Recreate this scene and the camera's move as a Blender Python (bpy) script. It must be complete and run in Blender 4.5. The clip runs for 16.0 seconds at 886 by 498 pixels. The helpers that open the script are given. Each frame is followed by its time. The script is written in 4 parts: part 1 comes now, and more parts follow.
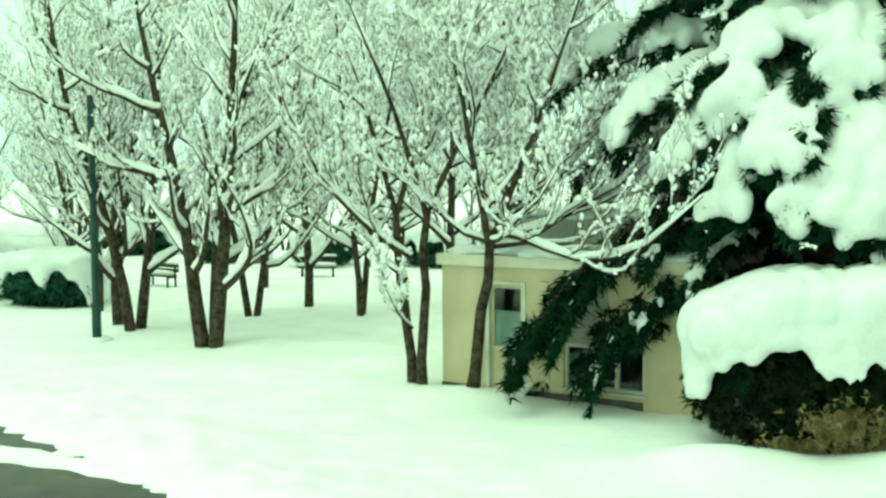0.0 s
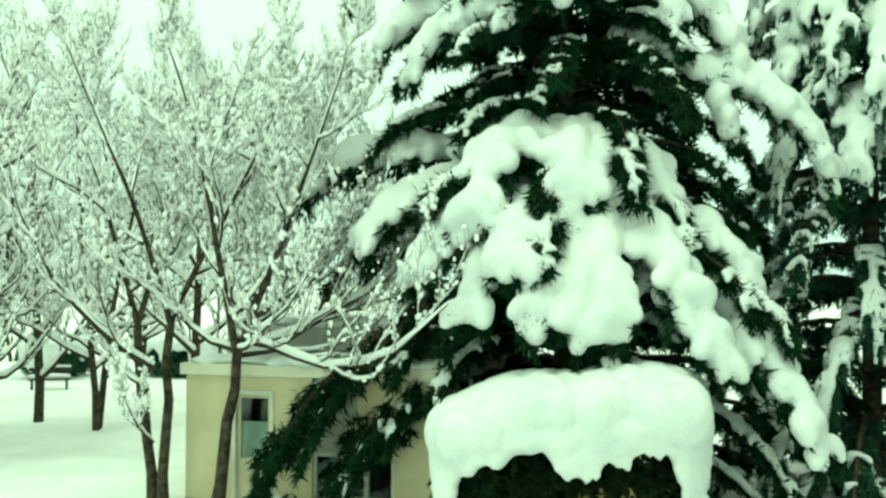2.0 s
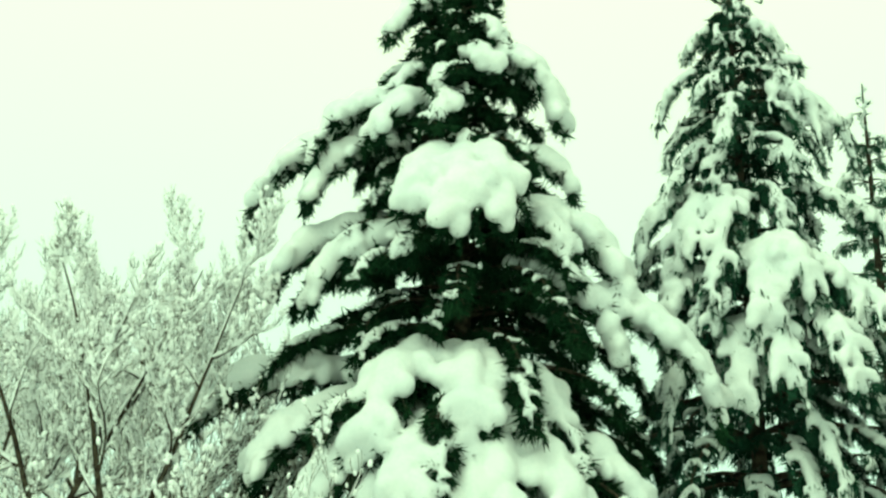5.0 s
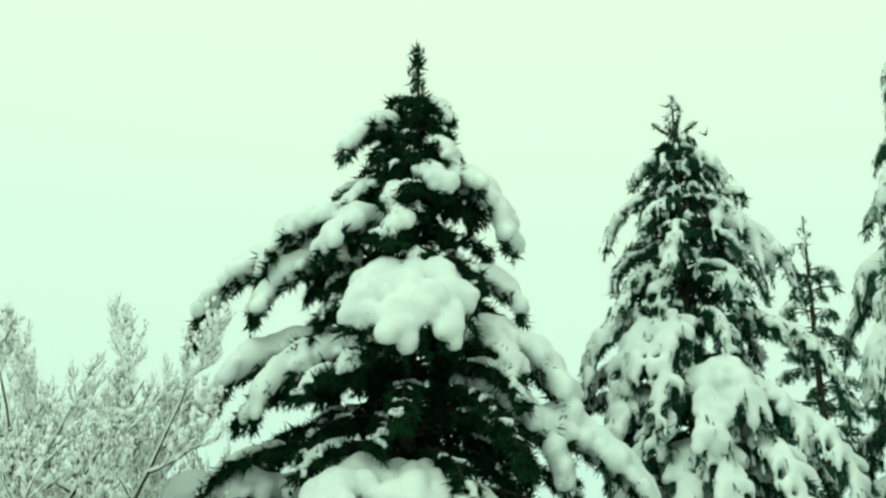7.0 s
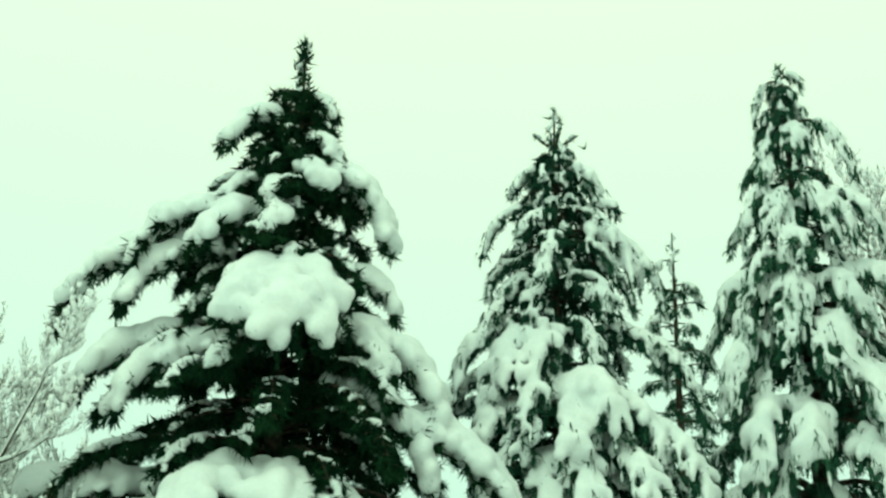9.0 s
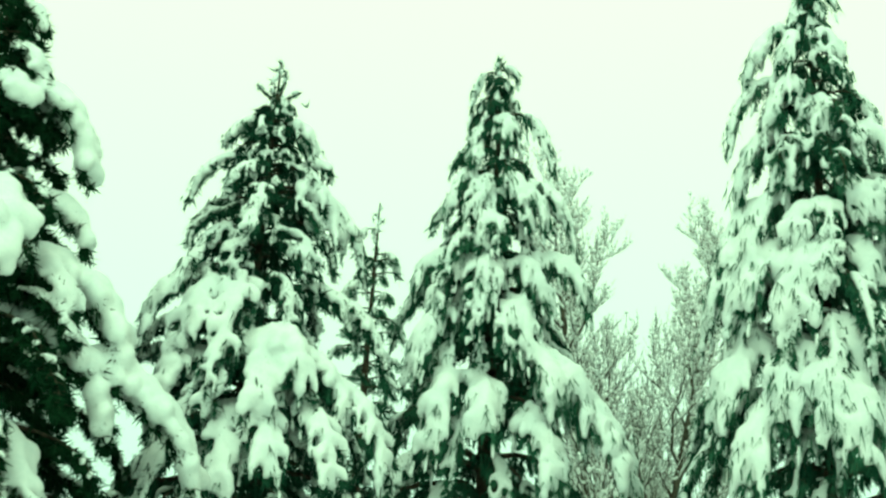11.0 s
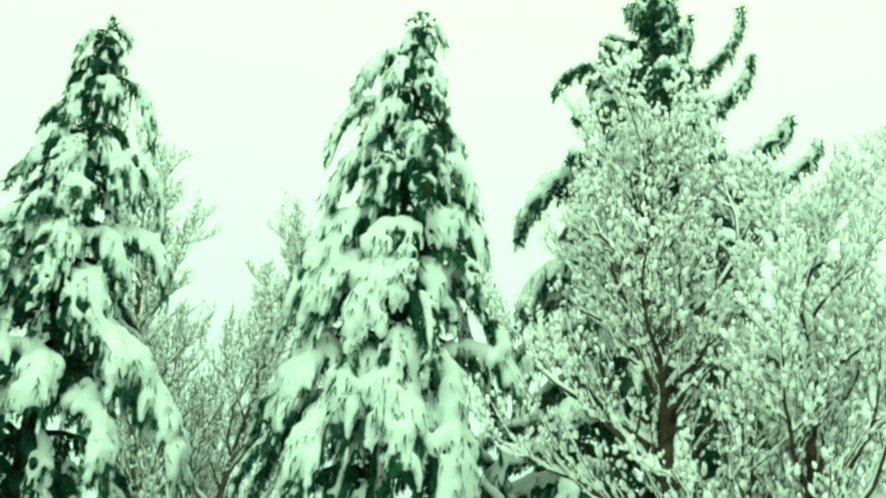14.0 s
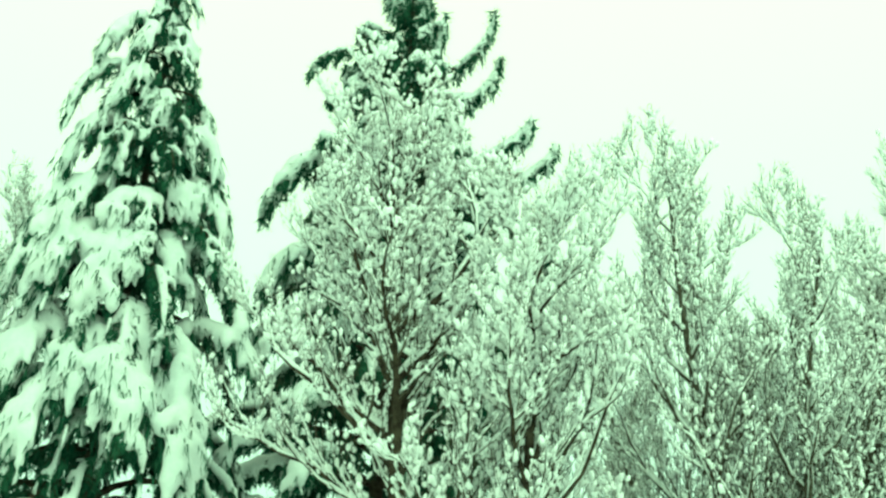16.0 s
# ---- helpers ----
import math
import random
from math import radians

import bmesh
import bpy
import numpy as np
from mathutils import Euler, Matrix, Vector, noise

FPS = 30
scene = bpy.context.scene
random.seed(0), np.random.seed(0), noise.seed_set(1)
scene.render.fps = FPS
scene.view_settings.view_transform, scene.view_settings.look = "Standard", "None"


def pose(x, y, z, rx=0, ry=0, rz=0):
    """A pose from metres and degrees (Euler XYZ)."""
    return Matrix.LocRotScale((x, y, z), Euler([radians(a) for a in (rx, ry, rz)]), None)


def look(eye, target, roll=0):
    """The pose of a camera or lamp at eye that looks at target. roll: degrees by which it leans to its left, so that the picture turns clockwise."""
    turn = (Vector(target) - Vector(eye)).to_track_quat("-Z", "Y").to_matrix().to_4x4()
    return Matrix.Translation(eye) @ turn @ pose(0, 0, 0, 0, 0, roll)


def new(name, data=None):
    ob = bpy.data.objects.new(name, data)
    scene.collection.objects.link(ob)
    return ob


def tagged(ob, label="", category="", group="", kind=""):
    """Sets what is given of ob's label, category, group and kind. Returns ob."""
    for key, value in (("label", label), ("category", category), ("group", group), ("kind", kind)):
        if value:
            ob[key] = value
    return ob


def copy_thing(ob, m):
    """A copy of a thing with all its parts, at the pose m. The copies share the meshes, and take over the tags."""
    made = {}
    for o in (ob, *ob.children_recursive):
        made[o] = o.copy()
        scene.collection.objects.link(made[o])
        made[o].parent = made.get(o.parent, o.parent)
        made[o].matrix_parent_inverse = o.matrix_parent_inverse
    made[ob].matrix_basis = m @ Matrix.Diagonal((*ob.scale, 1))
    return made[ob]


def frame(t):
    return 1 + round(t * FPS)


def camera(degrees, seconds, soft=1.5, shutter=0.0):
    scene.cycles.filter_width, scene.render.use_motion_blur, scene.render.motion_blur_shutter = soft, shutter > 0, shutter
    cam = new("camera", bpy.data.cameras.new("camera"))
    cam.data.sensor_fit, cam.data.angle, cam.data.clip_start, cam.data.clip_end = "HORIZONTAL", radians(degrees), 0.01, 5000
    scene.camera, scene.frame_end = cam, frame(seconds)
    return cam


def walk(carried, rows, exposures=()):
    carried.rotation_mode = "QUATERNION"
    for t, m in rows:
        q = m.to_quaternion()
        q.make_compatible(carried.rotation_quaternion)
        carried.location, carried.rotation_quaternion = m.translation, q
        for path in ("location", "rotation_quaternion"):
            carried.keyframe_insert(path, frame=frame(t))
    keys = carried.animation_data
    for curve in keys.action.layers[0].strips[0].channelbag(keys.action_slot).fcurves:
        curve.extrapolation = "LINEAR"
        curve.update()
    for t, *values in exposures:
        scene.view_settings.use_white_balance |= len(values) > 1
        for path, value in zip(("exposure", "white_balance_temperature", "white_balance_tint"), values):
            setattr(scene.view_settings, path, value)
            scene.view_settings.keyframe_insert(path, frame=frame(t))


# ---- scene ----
cam = camera(46.0, 16.0, soft=2.5)
# Seconds, yaw, pitch and roll in degrees; the camera turns on one spot.
EYE = (0.0, 0.0, 4.3)
TURNS = [
    (0.0, 13.69, -4.05, 0.38),
    (0.5, 9.45, -3.09, 0.33),
    (1.0, 5.55, -1.74, 0.15),
    (1.5, 2.57, -0.17, -0.02),
    (2.0, -0.00, 1.80, -0.00),
    (2.5, -1.78, 3.75, 0.06),
    (3.0, -3.03, 5.82, 0.05),
    (3.5, -3.67, 7.75, 0.01),
    (4.0, -4.31, 9.84, -0.06),
    (4.5, -4.98, 11.85, -0.23),
    (5.0, -5.77, 14.04, -0.39),
    (5.2, -6.10, 14.92, -0.43),
    (7.5, -9.86, 21.11, -1.40),
    (8.0, -10.98, 21.30, -1.40),
    (8.2, -11.62, 21.27, -1.27),
    (10.3, -27.53, 19.53, -3.06),
    (10.5, -29.26, 19.50, -2.94),
    (11.0, -33.98, 19.25, -3.42),
    (11.5, -38.24, 19.25, -3.84),
    (12.0, -42.71, 19.40, -4.22),
    (12.5, -46.59, 19.67, -4.44),
    (13.0, -50.66, 20.02, -4.58),
    (13.5, -54.30, 20.26, -4.48),
    (14.0, -58.14, 20.44, -4.44),
    (14.5, -61.62, 20.56, -4.30),
    (15.0, -65.29, 20.62, -3.95),
    (15.5, -68.63, 20.62, -3.50),
    (16.0, -72.59, 20.49, -3.09),
]

# Seconds, stops, kelvin, tint: the film has a strong green cast.
EXPOSURES = [(0.0, 0.14, 6300, -61), (2.0, 0.12, 6350, -56), (5.2, 0.03, 6700, -54), (7.3, -0.28, 5900, -47), (8.2, -0.28, 5900, -47), (10.3, 0.03, 6350, -63), (13.0, 0.12, 6350, -70), (16.0, 0.2, 6350, -74)]
walk(cam, [(t, pose(*EYE, 90 + p, r, y)) for t, y, p, r in TURNS], EXPOSURES)

# ---- light: an overcast winter sky, brighter towards the zenith, and a weak wide sun behind cloud ----
world = bpy.data.worlds.new("overcast_sky")
scene.world = world
world.use_nodes = True
wn, wl = world.node_tree.nodes, world.node_tree.links
coord = wn.new("ShaderNodeTexCoord")
split = wn.new("ShaderNodeSeparateXYZ")
wl.new(coord.outputs["Generated"], split.inputs[0])
ramp = wn.new("ShaderNodeValToRGB")
ramp.color_ramp.elements[0].position, ramp.color_ramp.elements[0].color = 0.0, (0.86, 0.88, 0.90, 1)
ramp.color_ramp.elements[1].position, ramp.color_ramp.elements[1].color = 0.6, (1.16, 1.0, 0.93, 1)
wl.new(split.outputs["Z"], ramp.inputs[0])
back = wn["Background"]
wl.new(ramp.outputs[0], back.inputs["Color"])
back.inputs["Strength"].default_value = 1.15
sun = new("sun", bpy.data.lights.new("sun", "SUN"))
sun.data.energy, sun.data.angle, sun.data.color = 1.1, radians(40), (1.0, 0.97, 0.92)
sun.matrix_world = look((-14, 0, 36), (0, 10, 0))


# ---- materials ----
def material(name, dark, light, rough=0.7, scale=6.0, detail=6.0, bump=0.2, fine=40.0, metal=0.0, low=0.35, high=0.65, gloss=0.3):
    """Two colours mixed by a coarse and a fine noise, with relief."""
    m = bpy.data.materials.new(name)
    m.use_nodes = True
    n, l = m.node_tree.nodes, m.node_tree.links
    shader = n["Principled BSDF"]
    where = n.new("ShaderNodeTexCoord")
    coarse = n.new("ShaderNodeTexNoise")
    coarse.inputs["Scale"].default_value, coarse.inputs["Detail"].default_value = scale, detail
    l.new(where.outputs["Object"], coarse.inputs["Vector"])
    small = n.new("ShaderNodeTexNoise")
    small.inputs["Scale"].default_value, small.inputs["Detail"].default_value = fine, 3.0
    l.new(where.outputs["Object"], small.inputs["Vector"])
    both = n.new("ShaderNodeMath")
    both.operation = "MULTIPLY_ADD"
    l.new(small.outputs["Fac"], both.inputs[0])
    both.inputs[1].default_value = 0.4
    l.new(coarse.outputs["Fac"], both.inputs[2])
    take = n.new("ShaderNodeMath")
    take.operation = "SUBTRACT"
    l.new(both.outputs[0], take.inputs[0])
    take.inputs[1].default_value = 0.2
    r = n.new("ShaderNodeValToRGB")
    r.color_ramp.elements[0].position, r.color_ramp.elements[0].color = low, (*dark, 1)
    r.color_ramp.elements[1].position, r.color_ramp.elements[1].color = high, (*light, 1)
    l.new(take.outputs[0], r.inputs[0])
    l.new(r.outputs[0], shader.inputs["Base Color"])
    b = n.new("ShaderNodeBump")
    b.inputs["Strength"].default_value, b.inputs["Distance"].default_value = bump, 0.02
    l.new(both.outputs[0], b.inputs["Height"])
    l.new(b.outputs[0], shader.inputs["Normal"])
    shader.inputs["Specular IOR Level"].default_value = gloss
    shader.inputs["Roughness"].default_value, shader.inputs["Metallic"].default_value = rough, metal
    return m


SNOW = material("snow", (0.68, 0.71, 0.72), (0.79, 0.80, 0.80), 0.6, 1.2, 5, 0.6, 14)
GROUND_SNOW = material("ground_snow", (0.80, 0.82, 0.83), (0.88, 0.89, 0.89), 0.65, 0.7, 8, 0.6, 9)
BARK = material("bark", (0.022, 0.018, 0.013), (0.085, 0.07, 0.05), 0.95, 7, 6, 0.7, 45, gloss=0.1)
PALE_BARK = material("pale_bark", (0.05, 0.045, 0.035), (0.13, 0.115, 0.09), 0.95, 7, 6, 0.5, 45, gloss=0.1)
NEEDLES = material("needles", (0.004, 0.015, 0.007), (0.018, 0.045, 0.019), 0.85, 2.5, 5, 0.1, 20, gloss=0.05)
GREY_NEEDLES = material("grey_needles", (0.016, 0.05, 0.03), (0.065, 0.14, 0.085), 0.85, 2.0, 5, 0.1, 20, gloss=0.1)
DUSKY_NEEDLES = material("dusky_needles", (0.008, 0.028, 0.016), (0.035, 0.085, 0.05), 0.85, 2.0, 5, 0.1, 20, gloss=0.1)
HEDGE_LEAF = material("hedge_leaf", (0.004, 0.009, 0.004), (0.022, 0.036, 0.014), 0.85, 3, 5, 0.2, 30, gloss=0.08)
DRY_LEAF = material("dry_leaf", (0.16, 0.12, 0.05), (0.36, 0.30, 0.16), 0.85, 5, 5, 0.2, 30)
ASPHALT = material("wet_asphalt", (0.03, 0.03, 0.03), (0.075, 0.072, 0.065), 0.45, 1.5, 8, 0.3, 60)
CREAM = material("cream_render", (0.50, 0.44, 0.29), (0.62, 0.55, 0.38), 0.9, 1.0, 8, 0.25, 60)
FASCIA = material("fascia_paint", (0.60, 0.57, 0.45), (0.74, 0.70, 0.58), 0.7, 1.5, 6, 0.15, 40)
# Grey of the attic wall; on the recessed bay it stands for shade.
GREY_WALL = material("grey_wall_bay_shade", (0.36, 0.36, 0.32), (0.47, 0.46, 0.41), 0.9, 1.2, 7, 0.2, 50)
DOOR_PAINT = material("door_paint", (0.52, 0.47, 0.33), (0.62, 0.56, 0.41), 0.5, 2.0, 6, 0.1, 50)
FRAME_PAINT = material("frame_paint", (0.55, 0.55, 0.48), (0.68, 0.67, 0.60), 0.5, 2.0, 6, 0.1, 50)
PLINTH = material("plinth", (0.07, 0.065, 0.05), (0.13, 0.12, 0.10), 0.9, 3, 6, 0.3, 50)
BLIND = material("blind", (0.42, 0.46, 0.42), (0.52, 0.55, 0.50), 0.7, 2, 4, 0.1, 50)
STEEL = material("painted_steel", (0.010, 0.03, 0.026), (0.022, 0.055, 0.048), 0.5, 4, 5, 0.1, 60)
YELLOW = material("yellow_sign", (0.62, 0.45, 0.04), (0.75, 0.56, 0.06), 0.5, 4, 4, 0.05, 50)
DARK_ROOM = material("dark_room", (0.02, 0.025, 0.022), (0.05, 0.055, 0.05), 0.9, 2, 4, 0.1, 30)


def glass_material():
    m = bpy.data.materials.new("window_glass")
    m.use_nodes = True
    p = m.node_tree.nodes["Principled BSDF"]
    p.inputs["Base Color"].default_value = (0.75, 0.85, 0.82, 1)
    p.inputs["Roughness"].default_value = 0.03
    p.inputs["Transmission Weight"].default_value = 1.0
    p.inputs["IOR"].default_value = 1.45
    return m


GLASS = glass_material()


THIN_SNOW = material("fresh_snow", (0.90, 0.91, 0.92), (0.95, 0.95, 0.95), 0.7, 3, 4, 0.1, 25, gloss=0.2)
TWIG = material("twig_bark", (0.045, 0.042, 0.03), (0.14, 0.125, 0.10), 0.95, 5, 5, 0.2, 40, gloss=0.1)


# ---- mesh helpers ----
def ico(level):
    bm = bmesh.new()
    bmesh.ops.create_icosphere(bm, subdivisions=level, radius=1.0)
    bm.verts.ensure_lookup_table()
    v = np.array([tuple(x.co) for x in bm.verts])
    f = np.array([[x.index for x in y.verts] for y in bm.faces])
    bm.free()
    return v, f


ICO1, ICO2 = ico(1), ico(2)


class Geo:
    """Collects vertices and faces for one mesh."""

    def __init__(self):
        self.v, self.f, self.n = [], [], 0

    def add(self, verts, faces):
        verts = np.asarray(verts, float)
        self.v.append(verts)
        self.f.append(np.asarray(faces, np.int32) + self.n)
        self.n += len(verts)

    def tube(self, pts, radii, sides=5):
        pts = np.asarray(pts, float)
        d = np.gradient(pts, axis=0)
        d /= np.linalg.norm(d, axis=1)[:, None] + 1e-9
        up = np.where(np.abs(d[:, 2:3]) > 0.9, np.array([[1.0, 0, 0]]), np.array([[0, 0, 1.0]]))
        a = np.cross(d, up)
        a /= np.linalg.norm(a, axis=1)[:, None] + 1e-9
        b = np.cross(a, d)
        ang = np.arange(sides) * 2 * math.pi / sides
        ring = a[:, None] * np.cos(ang)[None, :, None] + b[:, None] * np.sin(ang)[None, :, None]
        verts = (pts[:, None] + ring * np.asarray(radii, float)[:, None, None]).reshape(-1, 3)
        k, j = np.meshgrid(np.arange(len(pts) - 1), np.arange(sides), indexing="ij")
        q = np.stack([k * sides + j, k * sides + (j + 1) % sides, (k + 1) * sides + (j + 1) % sides, (k + 1) * sides + j], -1)
        self.add(verts, q.reshape(-1, 4))

    def blob(self, centre, size, axis=(0, 0, 1), shape=ICO2):
        """An ellipsoid: size = (across, across, along axis)."""
        z = np.asarray(axis, float)
        z = z / (np.linalg.norm(z) + 1e-9)
        x = np.cross(z, (0.3, 0.9, 0.2))
        x /= np.linalg.norm(x) + 1e-9
        y = np.cross(z, x)
        m = np.stack([x * size[0], y * size[1], z * size[2]])
        self.add(shape[0] @ m + np.asarray(centre), shape[1])

    def blobs(self, centres, sizes, axes, shape=ICO1):
        """Many ellipsoids at once."""
        c, s, z = np.asarray(centres, float), np.asarray(sizes, float), np.asarray(axes, float)
        z = z / (np.linalg.norm(z, axis=1)[:, None] + 1e-9)
        x = np.cross(z, (0.3, 0.9, 0.2))
        x /= np.linalg.norm(x, axis=1)[:, None] + 1e-9
        m = np.stack([x, np.cross(z, x), z], 1) * s[:, :, None]
        verts = np.einsum("vk,nkj->nvj", shape[0], m) + c[:, None]
        faces = shape[1][None] + (np.arange(len(c)) * len(shape[0]))[:, None, None]
        self.add(verts.reshape(-1, 3), faces.reshape(-1, 3))

    def box(self, lo, hi):
        (a, b, c), (d, e, g) = lo, hi
        self.add([(a, b, c), (d, b, c), (d, e, c), (a, e, c), (a, b, g), (d, b, g), (d, e, g), (a, e, g)],
                 [(0, 3, 2, 1), (4, 5, 6, 7), (0, 1, 5, 4), (1, 2, 6, 5), (2, 3, 7, 6), (3, 0, 4, 7)])

    def mesh(self, name, smooth=False):
        me = bpy.data.meshes.new(name)
        v = np.concatenate(self.v) if self.v else np.zeros((0, 3))
        loops = np.concatenate([x.ravel() for x in self.f])
        counts = np.concatenate([np.full(len(x), x.shape[1], np.int32) for x in self.f])
        me.vertices.add(len(v))
        me.vertices.foreach_set("co", v.astype(np.float32).ravel())
        me.loops.add(len(loops))
        me.loops.foreach_set("vertex_index", loops.astype(np.int32))
        me.polygons.add(len(counts))
        me.polygons.foreach_set("loop_start", np.concatenate([[0], np.cumsum(counts)[:-1]]).astype(np.int32))
        me.polygons.foreach_set("use_smooth", np.full(len(counts), smooth))
        me.update(calc_edges=True)
        return me


def part(name, geo, mat, parent=None, label="", smooth=False):
    ob = new(name, geo.mesh(name, smooth))
    ob.data.materials.append(mat)
    ob.parent = parent
    return tagged(ob, label)


def melt(ob, voxel, rounds=2, thin=1.0):
    """Snow lumps run together into one soft skin."""
    m = ob.modifiers.new("melt", "REMESH")
    m.mode, m.voxel_size, m.use_smooth_shade = "VOXEL", voxel, True
    k = ob.modifiers.new("soften", "SMOOTH")
    k.factor, k.iterations = 0.5, rounds
    if thin < 1:
        d = ob.modifiers.new("thin", "DECIMATE")
        d.ratio = thin


def rounded(ob, width=0.015, segments=2):
    b = ob.modifiers.new("edge", "BEVEL")
    b.width, b.segments, b.limit_method = width, segments, "ANGLE"


def tufts(geo, centres, ways, sizes, blades, rng, spread=0.9, wide=0.22):
    """Sprays of thin needles: triangles that fan out from each centre round its way."""
    c, w, s = np.repeat(centres, blades, 0), np.repeat(ways, blades, 0), np.repeat(sizes, blades)
    d = w + rng.normal(0, spread, w.shape)
    d /= np.linalg.norm(d, axis=1)[:, None]
    side = np.cross(d, rng.normal(0, 1, d.shape))
    side /= np.linalg.norm(side, axis=1)[:, None] + 1e-9
    s = (s * rng.uniform(0.6, 1.25, len(s)))[:, None]
    verts = np.stack([c - side * s * wide * 0.5, c + side * s * wide * 0.5, c + d * s], 1).reshape(-1, 3)
    geo.add(verts, np.arange(len(verts)).reshape(-1, 3))


# ---- ground and road ----
def road_depth(x, y):
    """Metres inside the cleared road, from its ragged edge of ploughed snow."""
    n = noise.noise((x * 0.55, y * 0.55, 3.0)) * 0.9 + noise.noise((x * 1.7, y * 1.7, 9.0)) * 0.45 + noise.noise((x * 4.5, y * 4.5, 5.0)) * 0.15
    edge = -(0.53 * (x + 6.0) + 0.85 * (y - 12.3)) + n * 0.8
    tongue = abs(0.20 * (x + 9.6) + 0.98 * (y - 13.75) + n * 0.25) - 0.16
    return min(edge, tongue if x < -7.6 else edge, 6.0 + 0.53 * (x + 6) + 0.85 * (y - 12.3))


MOUNDS = [(0.3, 15.4, 1.2, 0.8, 0.36), (3.9, 15.5, 1.3, 0.9, 0.42), (-8.3, 24.2, 1.6, 0.7, 0.28), (-10.8, 24.6, 1.2, 0.6, 0.2), (-6.2, 22.6, 1.8, 0.8, 0.2), (-4.5, 19.6, 0.9, 0.6, 0.14),
          (3.5, 16.4, 1.4, 0.9, 0.3), (-7.5, 15.4, 1.2, 0.5, 0.16), (-10.5, 17.6, 1.5, 0.6, 0.14)]


def snow_height(x, y):
    z = noise.fractal((x * 0.16, y * 0.16, 0.0), 1.0, 2.0, 4) * 0.13 + noise.fractal((x * 0.9, y * 0.9, 7.0), 1.0, 2.0, 3) * 0.05
    for mx, my, sx, sy, h in MOUNDS:
        z += h * math.exp(-((x - mx) / sx) ** 2 - ((y - my) / sy) ** 2)
    far = math.hypot(x, y)
    if far < 26:
        k = road_depth(x, y)
        z += 0.13 * max(0.0, noise.fractal((x * 1.9, y * 1.9, 2.0), 0.8, 2.0, 3)) * math.exp(-((k + 2.0) / 2.2) ** 2)
        bank = 0.16 * math.exp(-((k + 0.9) / 0.8) ** 2) * (1 + noise.noise((x * 2.2, y * 2.2, 1.0)))
        z = z * (1 - min(1, max(0, k + 0.6))) + bank
        z -= 0.22 * min(1.0, max(0.0, (k + 0.10) / 0.35))
    return z


def axis_steps(stops):
    out = []
    for (a, b, step) in stops:
        out += list(np.arange(a, b, step))
    return out + [stops[-1][1]]


def build_ground():
    xs = axis_steps([(-900, -120, 90), (-120, -40, 8), (-40, -19, 1.5), (-19, 6, 0.17), (6, 40, 1.2), (40, 120, 8), (120, 900, 90)])
    ys = axis_steps([(-900, -60, 80), (-60, -8, 4), (-8, 10, 0.8), (10, 27, 0.17), (27, 60, 0.9), (60, 140, 8), (140, 900, 90)])
    g = Geo()
    verts = [(x, y, snow_height(x, y)) for y in ys for x in xs]
    w = len(xs)
    k, j = np.meshgrid(np.arange(len(ys) - 1), np.arange(w - 1), indexing="ij")
    g.add(verts, np.stack([k * w + j, k * w + j + 1, (k + 1) * w + j + 1, (k + 1) * w + j], -1).reshape(-1, 4))
    ob = part("ground", g, GROUND_SNOW, smooth=True)
    tagged(ob, "deep uneven snow covering open ground", "snow ground", kind="structure")
    r = Geo()
    d, n = np.array((0.848, -0.53)), np.array((-0.53, -0.848))
    a, b = np.array((-6, 12.3)) - 30 * d - 1.6 * n, np.array((-6, 12.3)) + 34 * d - 1.6 * n
    c, e = b + 8.2 * n, a + 8.2 * n
    r.add([(*a, -0.05), (*b, -0.05), (*c, -0.05), (*e, -0.05)], [(0, 3, 2, 1)])
    tagged(part("road", r, ASPHALT), "wet dark asphalt road showing through ploughed snow", "road", kind="structure")


build_ground()


